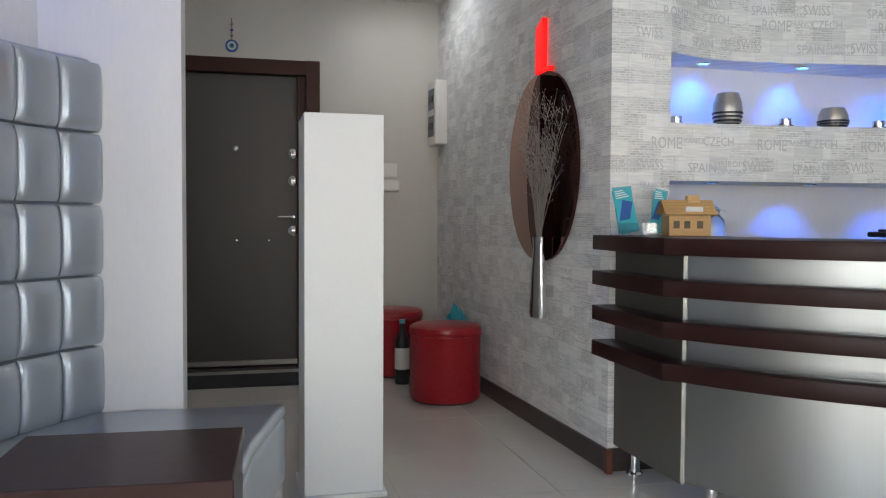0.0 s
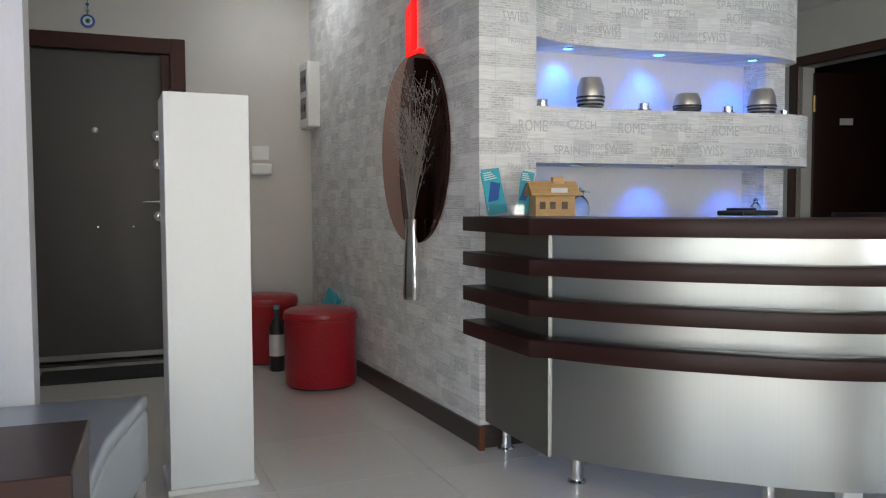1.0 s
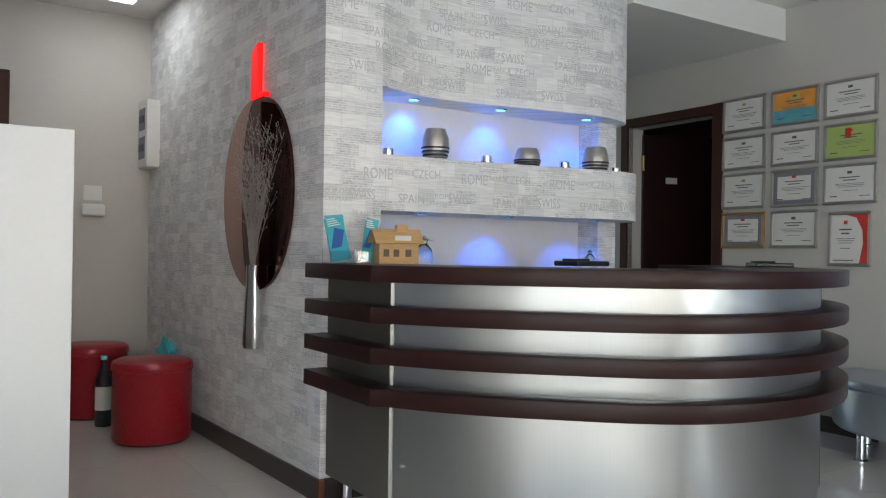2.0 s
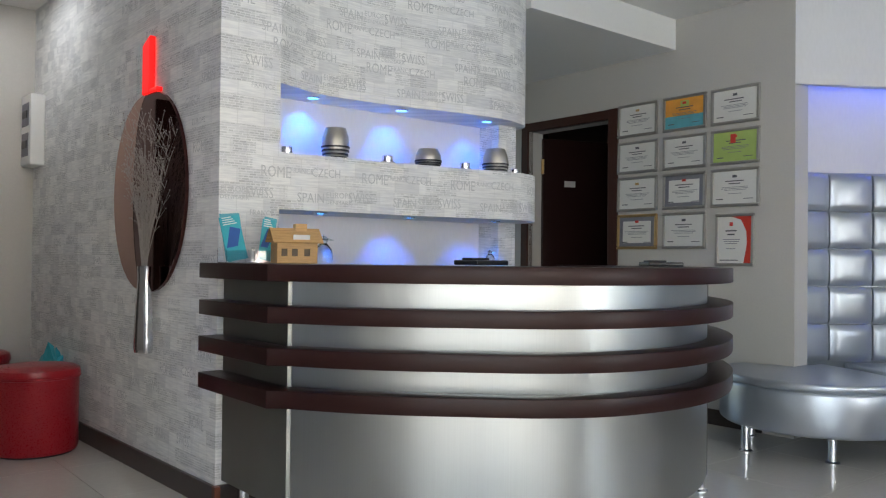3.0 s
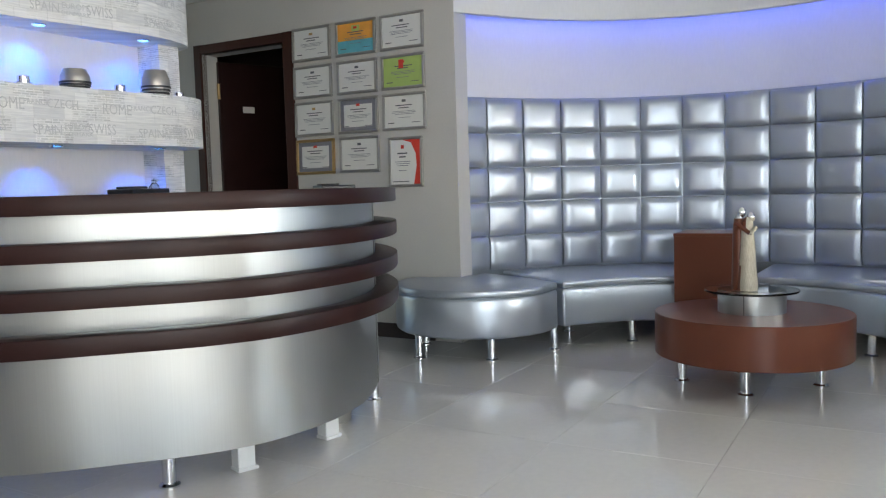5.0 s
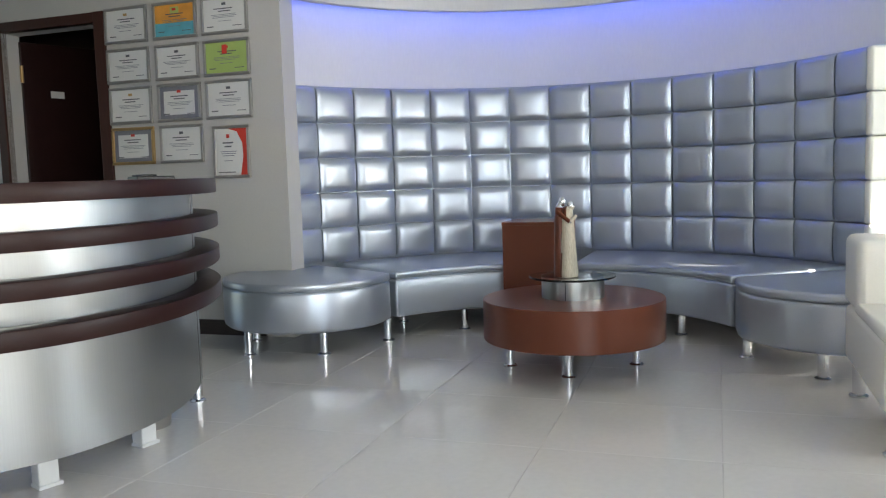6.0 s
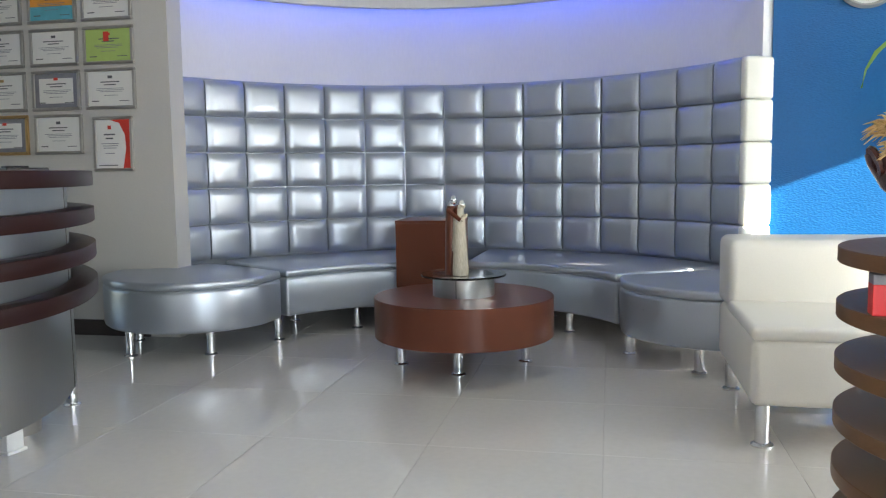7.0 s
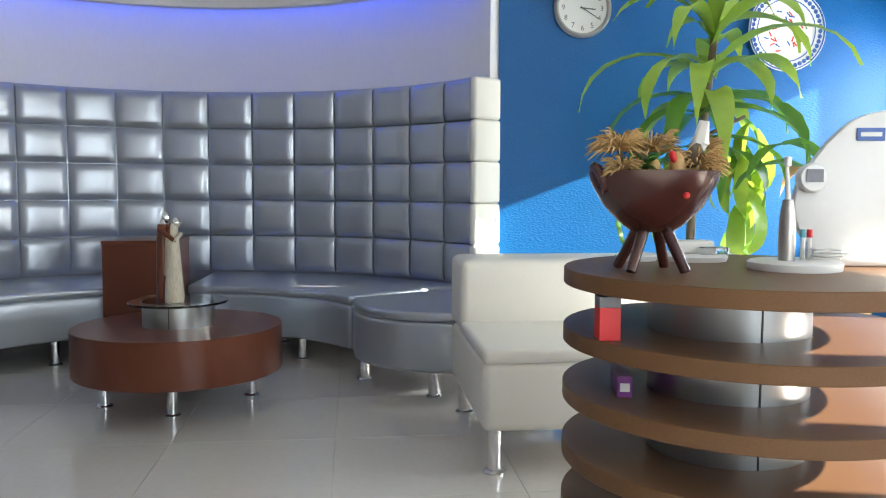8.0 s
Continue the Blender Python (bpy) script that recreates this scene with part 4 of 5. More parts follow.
def certificate(y_left, y_right, z0, z1, frame_key, page, deco):
    w, h = y_left - y_right, z1 - z0
    ob = thing("certificate", (X1, y_left, z0), "framed printed certificate hanging on the grey wall", "certificate", "certificates on the wall")
    ob.matrix_basis = Matrix.Translation((X1, y_left, z0)) @ pose(0, 0, 0, 0, 0, -90) @ pose(0, 0, 0, -1.5, 0, random.Random(int(z0 * 1000 + y_left * 77)).uniform(-0.1, 0.1))
    f = 0.020
    for nm, dims in (("frame_bar", (0, w, -0.022, 0, 0, f)), ("frame_bar", (0, w, -0.022, 0, h - f, h)), ("frame_bar", (0, f, -0.0215, 0, f, h - f)), ("frame_bar", (w - f, w, -0.0215, 0, f, h - f))):
        part(nm, box(*dims, 0.005), frame_key, ob)
    p = part("page", box(f, w - f, -0.012, -0.002, f, h - f), page, ob, "printed sheet behind glass")
    rng = random.Random(int(w * 991 + z0 * 313 + y_left * 57))

    def bar(u0, u1, v0, v1, key, lift=0.0):
        part("print", box(f + (w - 2 * f) * u0, f + (w - 2 * f) * u1, -0.0132 - lift, -0.0122 - lift * 0.9, f + (h - 2 * f) * v0, f + (h - 2 * f) * v1), key, p)

    if deco == "sea":
        bar(0, 1, 0.42, 1, "orange")
        bar(0, 1, 0.0, 0.42, "aqua")
        bar(0.4, 0.62, 0.72, 0.92, "paper_green", 0.001)
    elif deco == "mat":
        bar(0.10, 0.90, 0.12, 0.86, "paper_white")
    elif deco == "red":
        b = prism([(w - f, f), (w - f, h - f), (w * 0.42, h - f), (w * 0.66, h * 0.88), (w * 0.80, h * 0.66), (w * 0.82, h * 0.42), (w * 0.74, f)], 0.0123, 0.0131)
        b.transform(Matrix(((1, 0, 0, 0), (0, 0, -1, 0), (0, 1, 0, 0), (0, 0, 0, 1))))
        bmesh.ops.recalc_face_normals(b, faces=b.faces)
        part("print", b, "ink_red", p)
        bar(0.06, 0.62, 0.05, 0.07, "ink")
    wide = 0.36 if deco != "red" else 0.28
    mid = 0.5 if deco != "red" else 0.40
    bar(mid - 0.05, mid + 0.05, 0.80, 0.88, rng.choice(("ink_red", "frame_gold", "ink")), 0.0015)
    for v, s in ((0.68, 0.7), (0.60, 0.45), (0.50, 1.0), (0.455, 0.9), (0.41, 0.8), (0.30, 0.5)):
        bar(mid - wide * s * rng.uniform(0.8, 1), mid + wide * s * rng.uniform(0.8, 1), v, v + (0.03 if v in (0.60, 0.68) else 0.014), "ink" if v in (0.60, 0.68) else "mat_grey", 0.0015)
    if deco != "red":
        bar(0.08, 0.24, 0.13, 0.16, "ink", 0.0015)
        bar(0.70, 0.92, 0.13, 0.15, "ink", 0.0015)
    if deco == "badge":
        bar(0.40, 0.52, 0.62, 0.92, "ink_red", 0.002)
    return ob


cols = [(0.515, 0.175), (0.130, -0.205), (-0.240, -0.580)]
rows = [(1.932, 2.170), (1.672, 1.902), (1.403, 1.650), (1.135, 1.383)]
looks = [[("frame_silver", "paper_white", ""), ("frame_silver", "aqua", "sea"), ("frame_silver", "paper_white", "")],
         [("frame_silver", "paper_white", ""), ("frame_silver", "paper_white", ""), ("frame_silver", "paper_green", "badge")],
         [("frame_silver", "paper_white", ""), ("frame_silver", "mat_grey", "mat"), ("frame_silver", "paper_white", "")],
         [("frame_gold", "mat_grey", "mat"), ("frame_silver", "paper_white", "")]]
for r, line in enumerate(looks):
    for c, (fk, pk, dk) in enumerate(line):
        certificate(cols[c][0], cols[c][1], rows[r][0], rows[r][1], fk, pk, dk)
certificate(-0.275, -0.545, 1.025, 1.36, "frame_silver", "paper_white", "red")

idr = thing("inner_door", (X1 + 0.14, 1.40, 0), "dark brown inner door standing ajar in the doorway", "door", turn=70)
part("leaf", box(0, 0.04, -0.78, 0, 0.01, 2.05, 0.004), "wenge", idr)
part("door_plate", box(-0.004, 0, -0.30, -0.20, 1.66, 1.71), "paper_white", idr, "small white door plate")
part("hinge", lathe([(0, 1.76), (0.012, 1.76), (0.012, 1.88), (0, 1.88)], 12), "frame_gold", idr, "brass hinge", True)

# ---- white lounge chair ----
lc = thing("lounge_chair", (1.74, -3.88, 0), "low cream leatherette lounge bench with chrome legs", "lounge chair")
part("seat", box(0, 0.88, -1.30, 0, 0.155, 0.40, 0.03, 4), "cream", lc, "", True)
part("seat_cushion", box(-0.006, 0.62, -1.302, 0.002, 0.392, 0.445, 0.02, 4), "cream", lc, "", True)
part("backrest", box(0.56, 0.90, -1.302, 0.002, 0.40, 0.70, 0.035, 4), "cream", lc, "", True)
for x, y in [(0.055, -0.05), (0.82, -0.05), (0.055, -1.25), (0.82, -1.25)]:
    metal_leg(lc, x, y, 0.16, 0.026)

# ---- round tiered display ----
DC, DR, DT = (0.795, -4.332), 0.414, 0.81
ds = thing("tiered_display", (*DC, 0), "round tiered display stand with dark wood shelves and steel core", "display stand")
for k in range(6):
    z = DT - 0.132 * k
    part("shelf", lathe([(0, z - 0.037), (DR - 0.002, z - 0.037), (DR, z - 0.035), (DR, z - 0.002), (DR - 0.002, z), (0, z)], 96), "walnut", ds, "dark walnut round wooden shelf", True)
    if k < 5:
        part("steel_core", lathe([(0, z - 0.132), (0.172, z - 0.132), (0.172, z - 0.037), (0, z - 0.037)], 56, (-0.017, 0.057)), "steel", ds, "brushed steel drum", True)
        part("core_joint", box(-0.191, -0.187, 0.066, 0.069, z - 0.132, z - 0.037), "black", ds)
part("foot", lathe([(0, 0), (0.3, 0), (0.3, DT - 0.697), (0, DT - 0.697)], 48), "black", ds)

rb = thing("red_box", (0.657, -3.965, DT - 0.132), "small red cardboard box on the display shelf", "box", turn=-5)
part("carton", box(-0.0, 0.05, -0.022, 0.022, 0, 0.068, 0.001), "cardred", rb)
part("lid", box(0.0, 0.05, -0.022, 0.022, 0.068, 0.09, 0.001), "mat_grey", rb)
pb = thing("purple_box", (0.710, -4.017, DT - 0.264), "small purple cardboard box lying on the shelf", "box", turn=-12)
part("carton", box(0, 0.12, -0.016, 0.016, 0, 0.045, 0.001), "cardpurple", pb)
part("print", box(-0.0012, 0, -0.010, 0.010, 0.012, 0.03), "paper_white", pb)

# bowl planter
bp_ = thing("bowl_planter", (0.77, -4.092, DT), "dark wooden footed bowl planted with dry succulents", "planter")
part("bowl", lathe([(0, 0.086), (0.045, 0.086), (0.065, 0.10), (0.105, 0.14), (0.133, 0.19), (0.14, 0.215), (0.132, 0.217), (0.124, 0.195), (0, 0.185)], 40), "bowl", bp_, "dark lacquered wooden bowl", True)
ear = lathe([(0, 0), (0.034, 0.0), (0.038, 0.006), (0.034, 0.012), (0, 0.012)], 20)
ear.transform(Matrix.Translation((-0.02, 0.132, 0.198)) @ pose(0, 0, 0, 68))
part("ear", ear, "bowl", bp_, "", True)
for a in (40, 130, 215, 320):
    ca, sa = math.cos(radians(a)), math.sin(radians(a))
    part("foot", rod((0.035 * ca, 0.035 * sa, 0.092), (0.085 * ca, 0.085 * sa, 0.003), 0.013, 0.011, 12), "bowl", bp_, "", True)
b = lathe([(0, -0.005), (0.007, 0), (0.005, 0.006), (0, 0.008)], 12)
b.transform(Matrix.Translation((-0.132, -0.02, 0.165)) @ pose(0, 0, 0, 0, -80, 0))
part("red_bead", b, "cardred", bp_, "red bead eye", True)
part("soil", lathe([(0, 0.186), (0.124, 0.196), (0.122, 0.203), (0.06, 0.214), (0, 0.218)], 32), "soil", bp_)
rng = random.Random(8)


def spiky(cx, cy, z, count, length, key, name, droop=0.3):
    b = bmesh.new()
    for k in range(count):
        a = rng.uniform(0, 2 * math.pi)
        up = rng.uniform(-0.15, 1.1)
        way = Vector((math.cos(a), math.sin(a), up)).normalized()
        p0, p1 = Vector((cx, cy, z)), Vector((cx, cy, z)) + way * length * rng.uniform(0.6, 1)
        p2 = p1 + (way - Vector((0, 0, droop + 0.4))) * length * 0.35
        rod(p0, p1, 0.0026, 0.0022, 4, b)
        rod(p1, p2, 0.0022, 0.0005, 4, b)
    return part(name, b, key, bp_)


spiky(-0.02, 0.085, 0.262, 90, 0.062, "straw", "dry_tuft")
part("tuft_stem", rod((-0.01, 0.07, 0.20), (-0.02, 0.085, 0.28), 0.006, 0.005), "bark", bp_)
spiky(0.02, 0.0, 0.26, 90, 0.066, "straw", "dry_tuft")
part("tuft_stem", rod((0.02, 0.01, 0.20), (0.02, 0.0, 0.275), 0.006, 0.005), "bark", bp_)
spiky(-0.05, 0.045, 0.225, 50, 0.036, "leaf", "succulent")
spiky(-0.03, -0.085, 0.225, 170, 0.06, "straw", "dry_moss")
spiky(0.03, -0.13, 0.27, 80, 0.034, "straw", "dry_blossom")
spiky(-0.06, 0.09, 0.215, 110, 0.042, "straw", "dry_moss")
wood = rod((-0.02, -0.045, 0.20), (-0.01, -0.10, 0.275), 0.020, 0.015, 10)
rod((-0.01, -0.10, 0.275), (0.0, -0.112, 0.325), 0.017, 0.010, 10, wood)
for v in wood.verts:
    v.co += 0.006 * noise.noise_vector(v.co * 60)
part("driftwood", wood, "paper_white", bp_, "bleached white driftwood stick", True)
for x, y, z, r, key in ((-0.04, -0.075, 0.240, 0.024, "bark"), (-0.06, -0.03, 0.225, 0.020, "pine"), (-0.07, -0.015, 0.245, 0.009, "cardred"), (-0.06, 0.02, 0.220, 0.016, "straw"), (-0.02, 0.03, 0.235, 0.018, "bark")):
    b = bmesh.new()
    bmesh.ops.create_icosphere(b, subdivisions=2, radius=r, matrix=Matrix.Diagonal((0.85, 0.85, 1.5, 1)))
    for v in b.verts:
        v.co *= 1 + 0.2 * noise.noise(v.co * 45)
    b.transform(pose(x, y, z, rng.uniform(-20, 20)))
    part("seed_pod", b, key, bp_, "", True)

# toothbrush display on the round top
td = thing("toothbrush_stand", (0.88, -4.60, DT), "white curved toothbrush display panel with blue badge", "display panel", turn=-8)
outline = plan([(0.085, 0.05), (0.108, 0.095), (0.117, 0.14), (0.108, 0.19), (0.072, 0.25), (0.022, 0.31), (-0.035, 0.35), (-0.13, 0.372)], 6)
b = prism([(-0.13, 0.0), (0.02, 0.0), (0.05, 0.02)] + outline, -0.014, 0.014, 0.005)
b.transform(Matrix(((0, 0, 1, 0), (1, 0, 0, 0), (0, 1, 0, 0), (0, 0, 0, 1))))
bmesh.ops.recalc_face_normals(b, faces=b.faces)
part("panel", b, "plastic", td, "", True)
part("panel_foot", box(-0.07, 0.07, -0.12, 0.05, 0, 0.03, 0.012, 3), "plastic", td, "", True)
bd = box(-0.0185, -0.0145, -0.085, -0.020, 0.292, 0.322, 0.0012)
part("badge", bd, "ink_blue", td, "blue badge")
part("badge_bar", box(-0.0198, -0.0186, -0.077, -0.028, 0.302, 0.312), "paper_white", td)
b = lathe([(0, -0.02), (0.032, -0.02), (0.036, 0), (0.03, 0.012), (0, 0.014)], 24)
b.transform(Matrix.Translation((-0.030, 0.085, 0.205)) @ pose(0, 0, 0, 0, -90, 0))
dial = part("timer", b, "plastic", td, "small round timer display", True)
part("timer_screen", box(-0.047, -0.0437, 0.066, 0.104, 0.195, 0.225), "mat_grey", dial)

tbh = thing("electric_toothbrush", (0.775, -4.425, DT), "white electric toothbrush standing on its charger disc", "toothbrush")
part("charger", lathe([(0, 0), (0.098, 0), (0.10, 0.004), (0.10, 0.016), (0.094, 0.020), (0, 0.020)], 40), "plastic", tbh, "white round charger plate", True)
part("handle", lathe([(0, 0.02), (0.017, 0.02), (0.019, 0.06), (0.017, 0.12), (0.011, 0.155), (0, 0.158)], 20, (0.0, 0.02)), "frame_silver", tbh, "silver and white handle", True)
part("brush_neck", rod((0, 0.02, 0.155), (0, 0.026, 0.235), 0.006, 0.004, 10), "plastic", tbh, "", True)
part("brush_head", box(-0.012, 0.005, 0.02, 0.032, 0.228, 0.25, 0.003), "plastic", tbh)
for y, key in ((-0.03, "aqua"), (-0.045, "cardred")):
    part("spare_head", rod((0.02, y, 0.02), (0.02, y, 0.085), 0.006, 0.005, 8), "plastic", tbh, "", True)
    part("head_cap", rod((0.02, y, 0.07), (0.02, y, 0.088), 0.0075, 0.006, 8), key, tbh, "", True)
cu = bmesh.new()
rng = random.Random(5)
p = Vector((-0.03, -0.06, 0.026))
for k in range(40):
    a = k * 0.55
    q = Vector((-0.02 + 0.03 * math.cos(a) + rng.uniform(-0.006, 0.006), -0.065 + 0.035 * math.sin(a), 0.024 + 0.0006 * k))
    rod(p, q, 0.0022, 0.0022, 5, cu)
    p = q
part("cable", cu, "plastic", tbh, "coiled white cable")
for x, y, r in ((1.02, -4.29, 0.085), (1.03, -4.15, 0.05)):
    pl = thing("charger_base", (x, y, DT), "flat white charger dish with small parts", "charger")
    part("dish", lathe([(0, 0), (r, 0), (r + 0.004, 0.012), (r - 0.006, 0.018), (0, 0.018)], 36), "plastic", pl, "", True)
    if r > 0.06:
        part("holder", box(-0.03, 0.03, -0.05, 0.045, 0.018, 0.05, 0.008), "cream", pl, "", True)
        part("holder", box(-0.06, -0.02, -0.075, 0.0, 0.018, 0.036, 0.006), "acrylic", pl, "", True)

# ---- blue wall: clock and plate ----
ck = thing("wall_clock", (XB, -4.744, 2.01), "round white wall clock with silver rim", "clock", turn=-90)


def facing(bm_, y, extra=Matrix()):
    bm_.transform(Matrix.Translation((0, y, 0)) @ pose(0, 0, 0, 90) @ extra)
    return bm_


part("rim", facing(lathe([(0.14, 0), (0.165, 0), (0.168, 0.02), (0.155, 0.04), (0.146, 0.036), (0.14, 0.02)], 56), -0.001), "frame_silver", ck, "", True)
dial = part("dial", facing(lathe([(0, 0.012), (0.142, 0.012), (0.142, 0.016), (0, 0.016)], 48), -0.001), "paper_white", ck)


for n in range(1, 13):
    me = word_mesh(str(n), 0.043)
    me.materials.append(M["ink"])
    ob = new("numeral", me)
    a = radians(90 - 30 * n)
    ob.parent, ob.matrix_basis = dial, Matrix.Translation((0.112 * math.cos(a), -0.0185, 0.112 * math.sin(a))) @ pose(0, 0, 0, 90)
for ang, ln, wd in ((-35, 0.075, 0.007), (-62, 0.105, 0.005)):
    b = box(-wd / 2, wd / 2, -0.002, 0, -0.015, ln)
    b.transform(Matrix.Translation((0, -0.021, 0)) @ pose(0, 0, 0, 0, -ang + 60, 0))
    part("clock_hand", b, "ink", ck)

pt = thing("wall_plate", (XB, -5.96, 1.913), "round white porcelain plate with blue patterned rim", "decorative plate", turn=-90)
part("dish", facing(lathe([(0, 0.006), (0.14, 0.006), (0.17, 0.018), (0.235, 0.035), (0.238, 0.04), (0.17, 0.026), (0.14, 0.014), (0, 0.014)], 64), 0.0), "paper_white", pt, "", True)
for k in range(44):
    a = 2 * math.pi * k / 44
    b = lathe([(0, 0), (0.0145, 0), (0.010, 0.003), (0, 0.003)], 8)
    b.transform(Matrix.Translation((0.208 * math.cos(a), -0.034, 0.208 * math.sin(a))) @ pose(0, 0, 0, 90))
    part("rim_flower", b, "ink_blue", pt)
for rr, key in ((0.178, "ink_blue"), (0.228, "ink_blue")):
    part("rim_line", facing(lathe([(rr - 0.003, 0.0225 + (rr - 0.178) * 0.3), (rr + 0.003, 0.0235 + (rr - 0.178) * 0.3), (rr + 0.003, 0.031 + (rr - 0.178) * 0.3), (rr - 0.003, 0.030 + (rr - 0.178) * 0.3)], 56), 0), key, pt)
rng = random.Random(4)
for k in range(26):
    a, r = rng.uniform(0, 6.28), rng.uniform(0.06, 0.13)
    b = box(-0.016, 0.016, -0.0165, -0.0145, -0.004, 0.004)
    b.transform(Matrix.Translation((r * math.cos(a), 0, r * math.sin(a))) @ pose(0, 0, 0, 0, rng.uniform(0, 180), 0))
    part("motif", b, "ink_red" if k % 3 else "ink_blue", pt)

# ---- dracaena behind the display ----
PX, PY = 3.0, -5.20
dr = thing("dracaena", (PX, PY, 0), "tall potted dracaena with drooping variegated green leaves", "potted plant")
part("pot", lathe([(0, 0), (0.13, 0), (0.18, 0.32), (0.19, 0.33), (0.17, 0.33), (0.15, 0.28), (0, 0.28)], 36), "bowl", dr, "", True)
part("soil", lathe([(0, 0.28), (0.152, 0.285), (0, 0.30)], 24), "soil", dr)
stem = smooth_line([(0, 0, 0.28), (0.02, 0.05, 0.7), (-0.02, 0.03, 1.15), (0.0, -0.04, 1.74)], 6)
b = lathe([(0, 0)] + [(0.023 - 0.006 * k / len(stem) + 0.002 * (k % 2), k) for k in range(len(stem))] + [(0, len(stem) - 1)], 12)
for v in b.verts:
    p = stem[min(len(stem) - 1, int(round(v.co.z)))]
    v.co = Vector((v.co.x + p.x, v.co.y + p.y, p.z))
part("trunk", b, "bark", dr, "", True)
rng = random.Random(12)


def long_leaf(root, a, rise, length, width):
    b = bmesh.new()
    n, prev = 9, None
    p = Vector(root)
    pitch = rise
    flat = Vector((math.cos(a), math.sin(a), 0))
    side = Vector((-math.sin(a), math.cos(a), 0))
    for k in range(n + 1):
        t = k / n
        w = width * (0.25 + 1.9 * t * (1 - t) * 1.6) * (1 - t ** 5) * 0.5 + 0.001
        wave = 0.010 * math.sin(9 * t + a * 3)
        up = (flat * -math.sin(pitch) + Vector((0, 0, math.cos(pitch))))
        row = [b.verts.new(p - side * w + up * (0.3 * w + wave)), b.verts.new(p), b.verts.new(p + side * w + up * (0.3 * w - wave))]
        if prev:
            for i in range(2):
                b.faces.new((prev[i], row[i], row[i + 1], prev[i + 1]))
        prev = row
        p = p + (flat * math.cos(pitch) + Vector((0, 0, math.sin(pitch)))) * length / n
        pitch -= (0.16 + 0.20 * t)
    return b


# height on the stem, count, rise, length, width, brighter leaf colour
TIERS = ((1.74, 12, (0.45, 1.25), (0.50, 0.78), (0.085, 0.12), True),
         (1.56, 10, (0.25, 0.85), (0.55, 0.85), (0.09, 0.125), True),
         (1.38, 11, (0.0, 0.60), (0.55, 0.85), (0.10, 0.13), False),
         (1.18, 9, (-0.2, 0.40), (0.48, 0.75), (0.10, 0.13), False))
for z, count, rises, lengths, widths, brighter in TIERS:
    i = min(len(stem) - 1, int((z - 0.28) / 1.50 * (len(stem) - 1)))
    for k in range(count):
        a = 2 * math.pi * (k + rng.uniform(-0.3, 0.3)) / count + z * 5
        length = rng.uniform(*lengths) * (0.7 if math.cos(a) > 0.5 else 1.0)
        root = Vector((stem[i].x, stem[i].y, z + rng.uniform(-0.05, 0.05)))
        part("leaf", long_leaf(root, a, rng.uniform(*rises), length, rng.uniform(*widths)), "leaf_brighter" if brighter or k % 4 == 0 else "leaf", dr, "", True)
# the hanging side shoot, its sunlight put into the brighter leaf colour
part("side_shoot", rod((0.01, 0.0, 1.25), (0.06, -0.24, 1.36), 0.012, 0.009, 8), "bark", dr)
for k in range(18):
    root = Vector((0.06 + rng.uniform(-0.03, 0.03), -0.24 + rng.uniform(-0.06, 0.05), 1.36 - 0.033 * k))
    part("leaf", long_leaf(root, rng.uniform(0, 6.28), rng.uniform(-1.1, -0.3), rng.uniform(0.28, 0.46), rng.uniform(0.07, 0.10)), "leaf_brighter" if k % 3 else "leaf", dr, "", True)
sd = thing("aloe_plant", (2.60, -5.68, 0), "low potted plant with broad browning leaves", "potted plant")
part("pot", lathe([(0, 0), (0.12, 0), (0.16, 0.5), (0.15, 0.5), (0.13, 0.44), (0, 0.44)], 32), "straw", sd, "", True)
for k in range(7):
    part("leaf", long_leaf((0, 0.01, 0.92 + 0.04 * (k % 5)), k * 0.95, 0.9, rng.uniform(0.5, 0.75), 0.12), "leaf" if k % 3 else "straw", sd, "", True)
part("stalk", rod((0, 0, 0.44), (0.0, 0.01, 1.10), 0.02, 0.015), "bark", sd)

# ---- printed words of the wallpaper ----


def curve_y(line, x):
    for (xa, ya), (xb, yb) in zip(line, line[1:]):
        if xa <= x <= xb:
            return ya + (yb - ya) * (x - xa) / max(1e-6, xb - xa)
    return 0.0 if x < 0.28 else None


papered = bpy.data.objects["wall_papered"]
header_wall, ledge = bpy.data.objects["wall_header"], bpy.data.objects["niche_shelf"]
MOTIF = (("ROME", -0.02, 0.075, 0.072, 0.75), ("FRANCE", 0.105, 0.088, 0.034, 0.9), ("CZECH", 0.225, 0.085, 0.056, 0.8), ("SPAIN", 0.15, -0.03, 0.060, 0.85), ("EUROPE", 0.29, -0.012, 0.038, 0.95), ("SWISS", 0.405, -0.02, 0.068, 0.72), ("DENMARK", 0.29, -0.045, 0.026, 1.1))


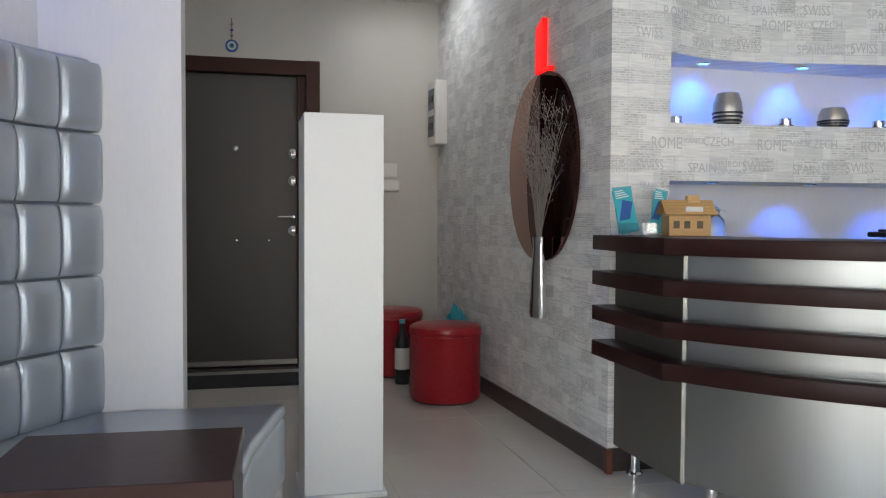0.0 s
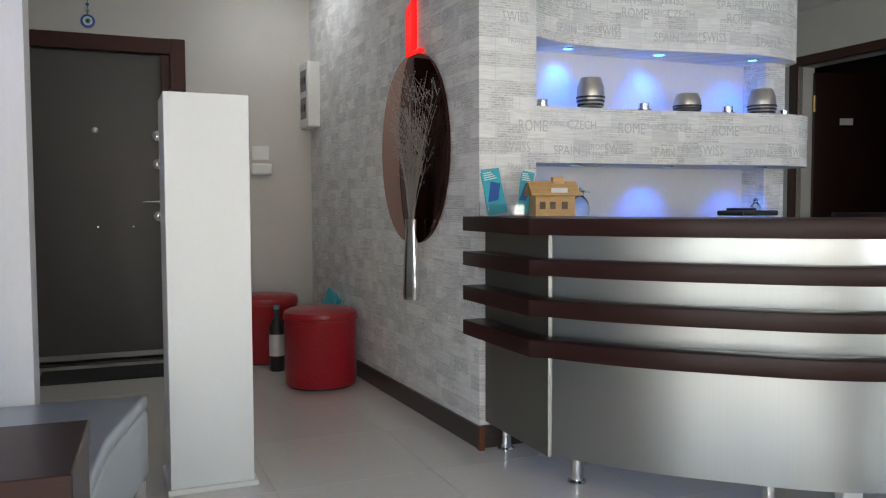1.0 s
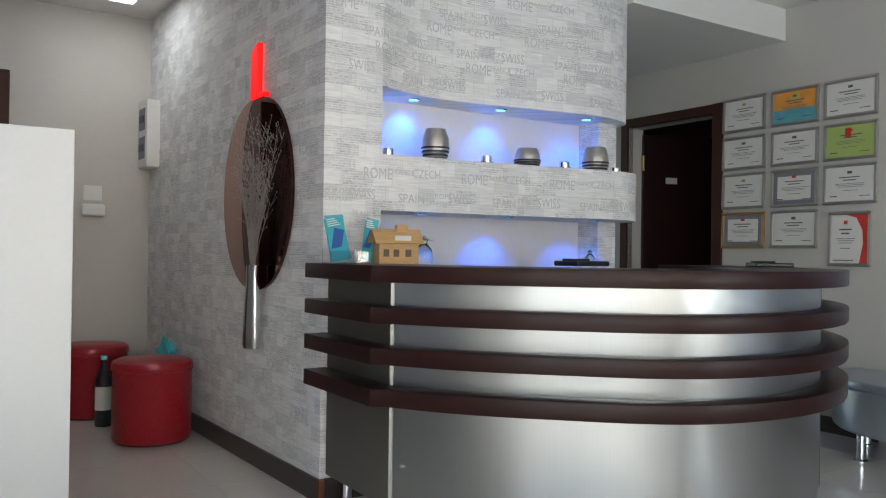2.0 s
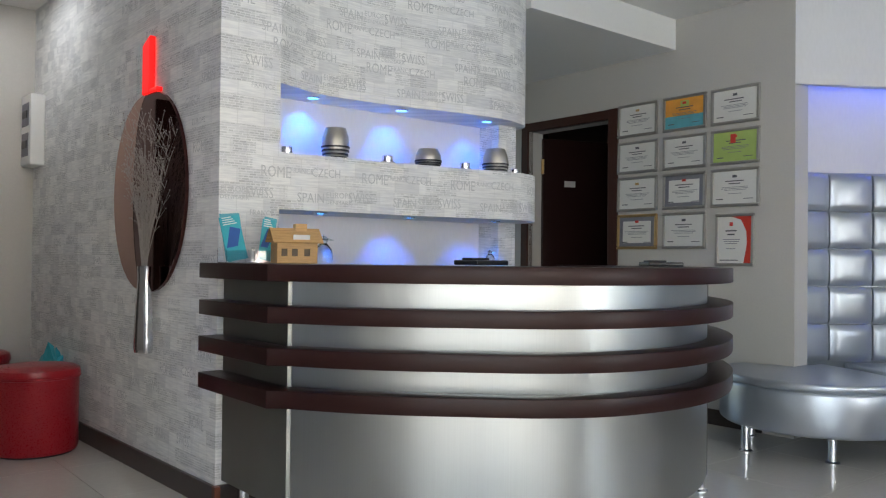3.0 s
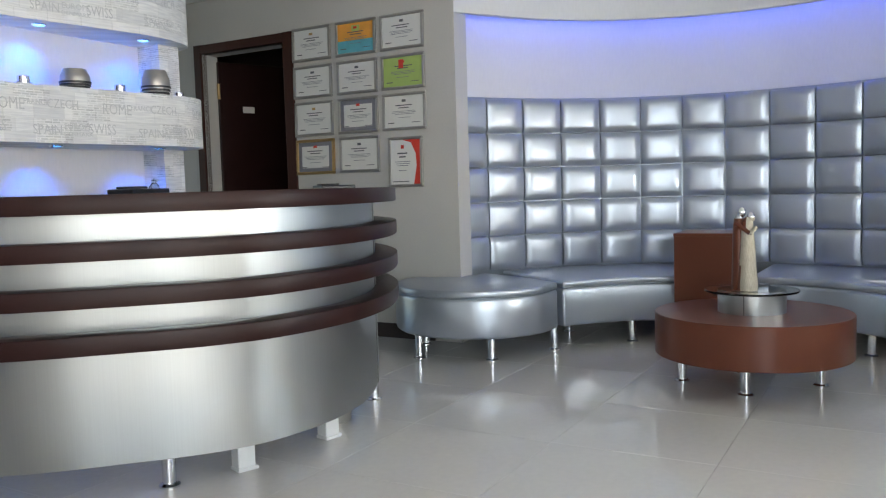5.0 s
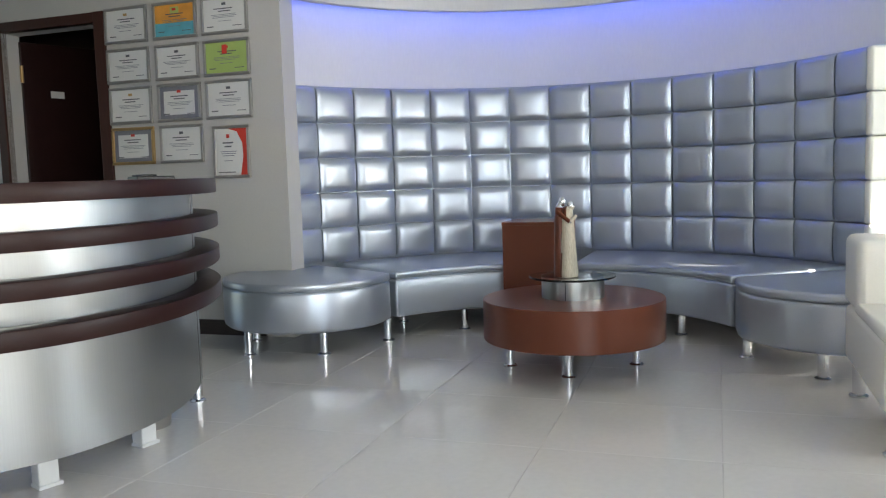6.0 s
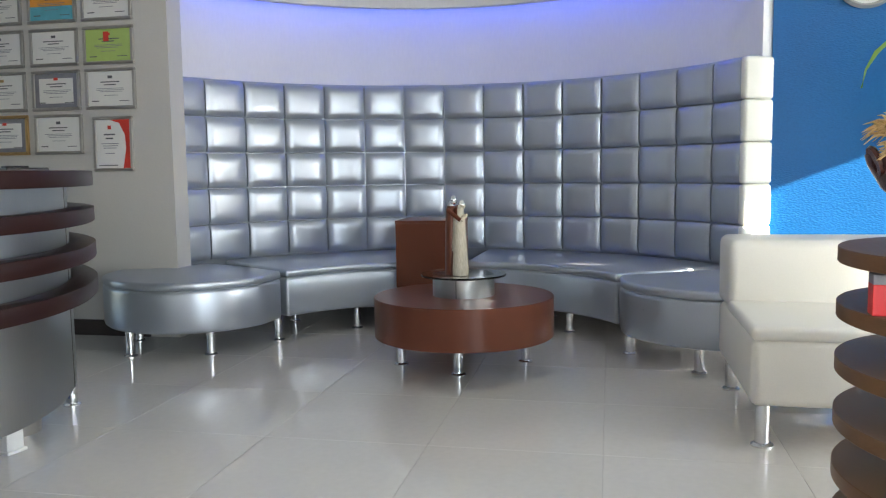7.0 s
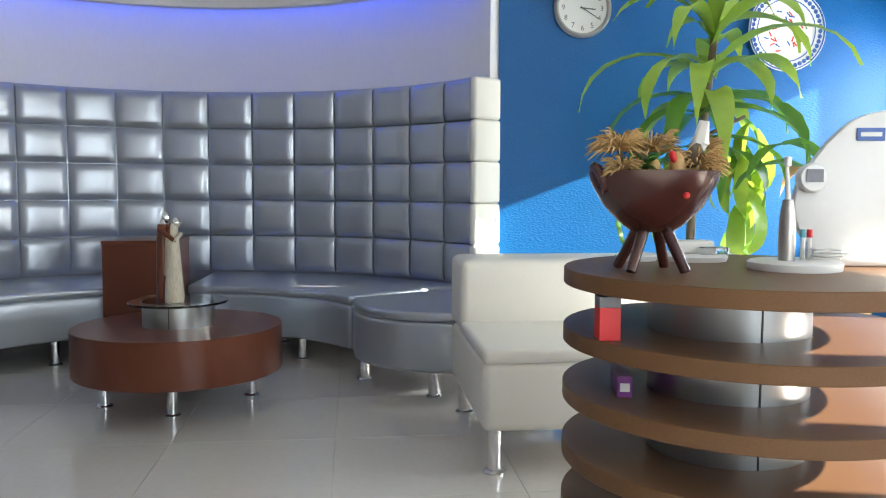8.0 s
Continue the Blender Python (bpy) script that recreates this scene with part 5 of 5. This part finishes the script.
def print_word(text, u, z, size, squeeze, place, parent):
    me = word_mesh(text, size)
    bm = bmesh.new()
    bm.from_mesh(me)
    bpy.data.meshes.remove(me)
    for v in bm.verts:
        spot = place(u + v.co.x * squeeze, z + v.co.y)
        if spot is None:
            bm.free()
            return
        v.co = spot
    ob = part("printed_word", bm, "letter", parent)
    ob.visible_shadow = True


def on_front(line):
    def place(x, z):
        if x < 0.004 or x > 1.85:
            return None
        y = curve_y(line, x)
        return None if y is None else (x, y - 0.0022, z)
    return place


def on_side(y, z):
    return None if y > 2.6 or y < 0.01 else (-0.034 * y - 0.0022, y, z)


for row, z in enumerate((2.62, 2.44, 2.26, 2.08, 1.91)):
    for k in range(-1, 5):
        for text, du, dz, size, sq in MOTIF:
            print_word(text, 0.10 + 0.56 * k + 0.23 * (row % 3) + du, z + dz, size, sq, on_front(HEAD), header_wall)
for k in range(-1, 4):
    for text, du, dz, size, sq in MOTIF:
        print_word(text, 0.28 + 0.50 * k + du, 1.345 + dz, size, sq, on_front(BAND), ledge)
for z in (1.70, 1.15):
    for text, du, dz, size, sq in MOTIF:
        print_word(text, 0.09 + du, z + dz, size, sq, lambda x, zz: (x, -0.0022, zz) if 0.004 < x < 0.275 else None, papered)
for row in range(12):
    for k in range(-1, 5):
        for n, (text, du, dz, size, sq) in enumerate(MOTIF):
            if (row + k + n) % 2 == 0:
                print_word(text[::1], 2.5 - (0.10 + 0.56 * k + 0.23 * (row % 3) + du), 0.25 + 0.2 * row + dz, size, -sq, on_side, papered)

# ---- floor tiles ----
TILE = 0.634
tile_mesh = None
for i in range(-8, 5):
    for j in range(-6, 10):
        x0, y0 = 1.60 + TILE * i, -2.737 + TILE * j
        if x0 > 4.4 or x0 + TILE < -3.5 or y0 + TILE < WIN_Y or y0 > 3.0:
            continue
        if tile_mesh is None:
            first = part("tile", box(0.0008, TILE - 0.0008, 0.0008, TILE - 0.0008, -0.011, 0.0, 0.0008, 1), "tile", ground)
            tile_mesh = first.data
            ob = first
        else:
            ob = new("tile", tile_mesh)
            ob.parent = ground
        ob.location = (x0, y0, 0)
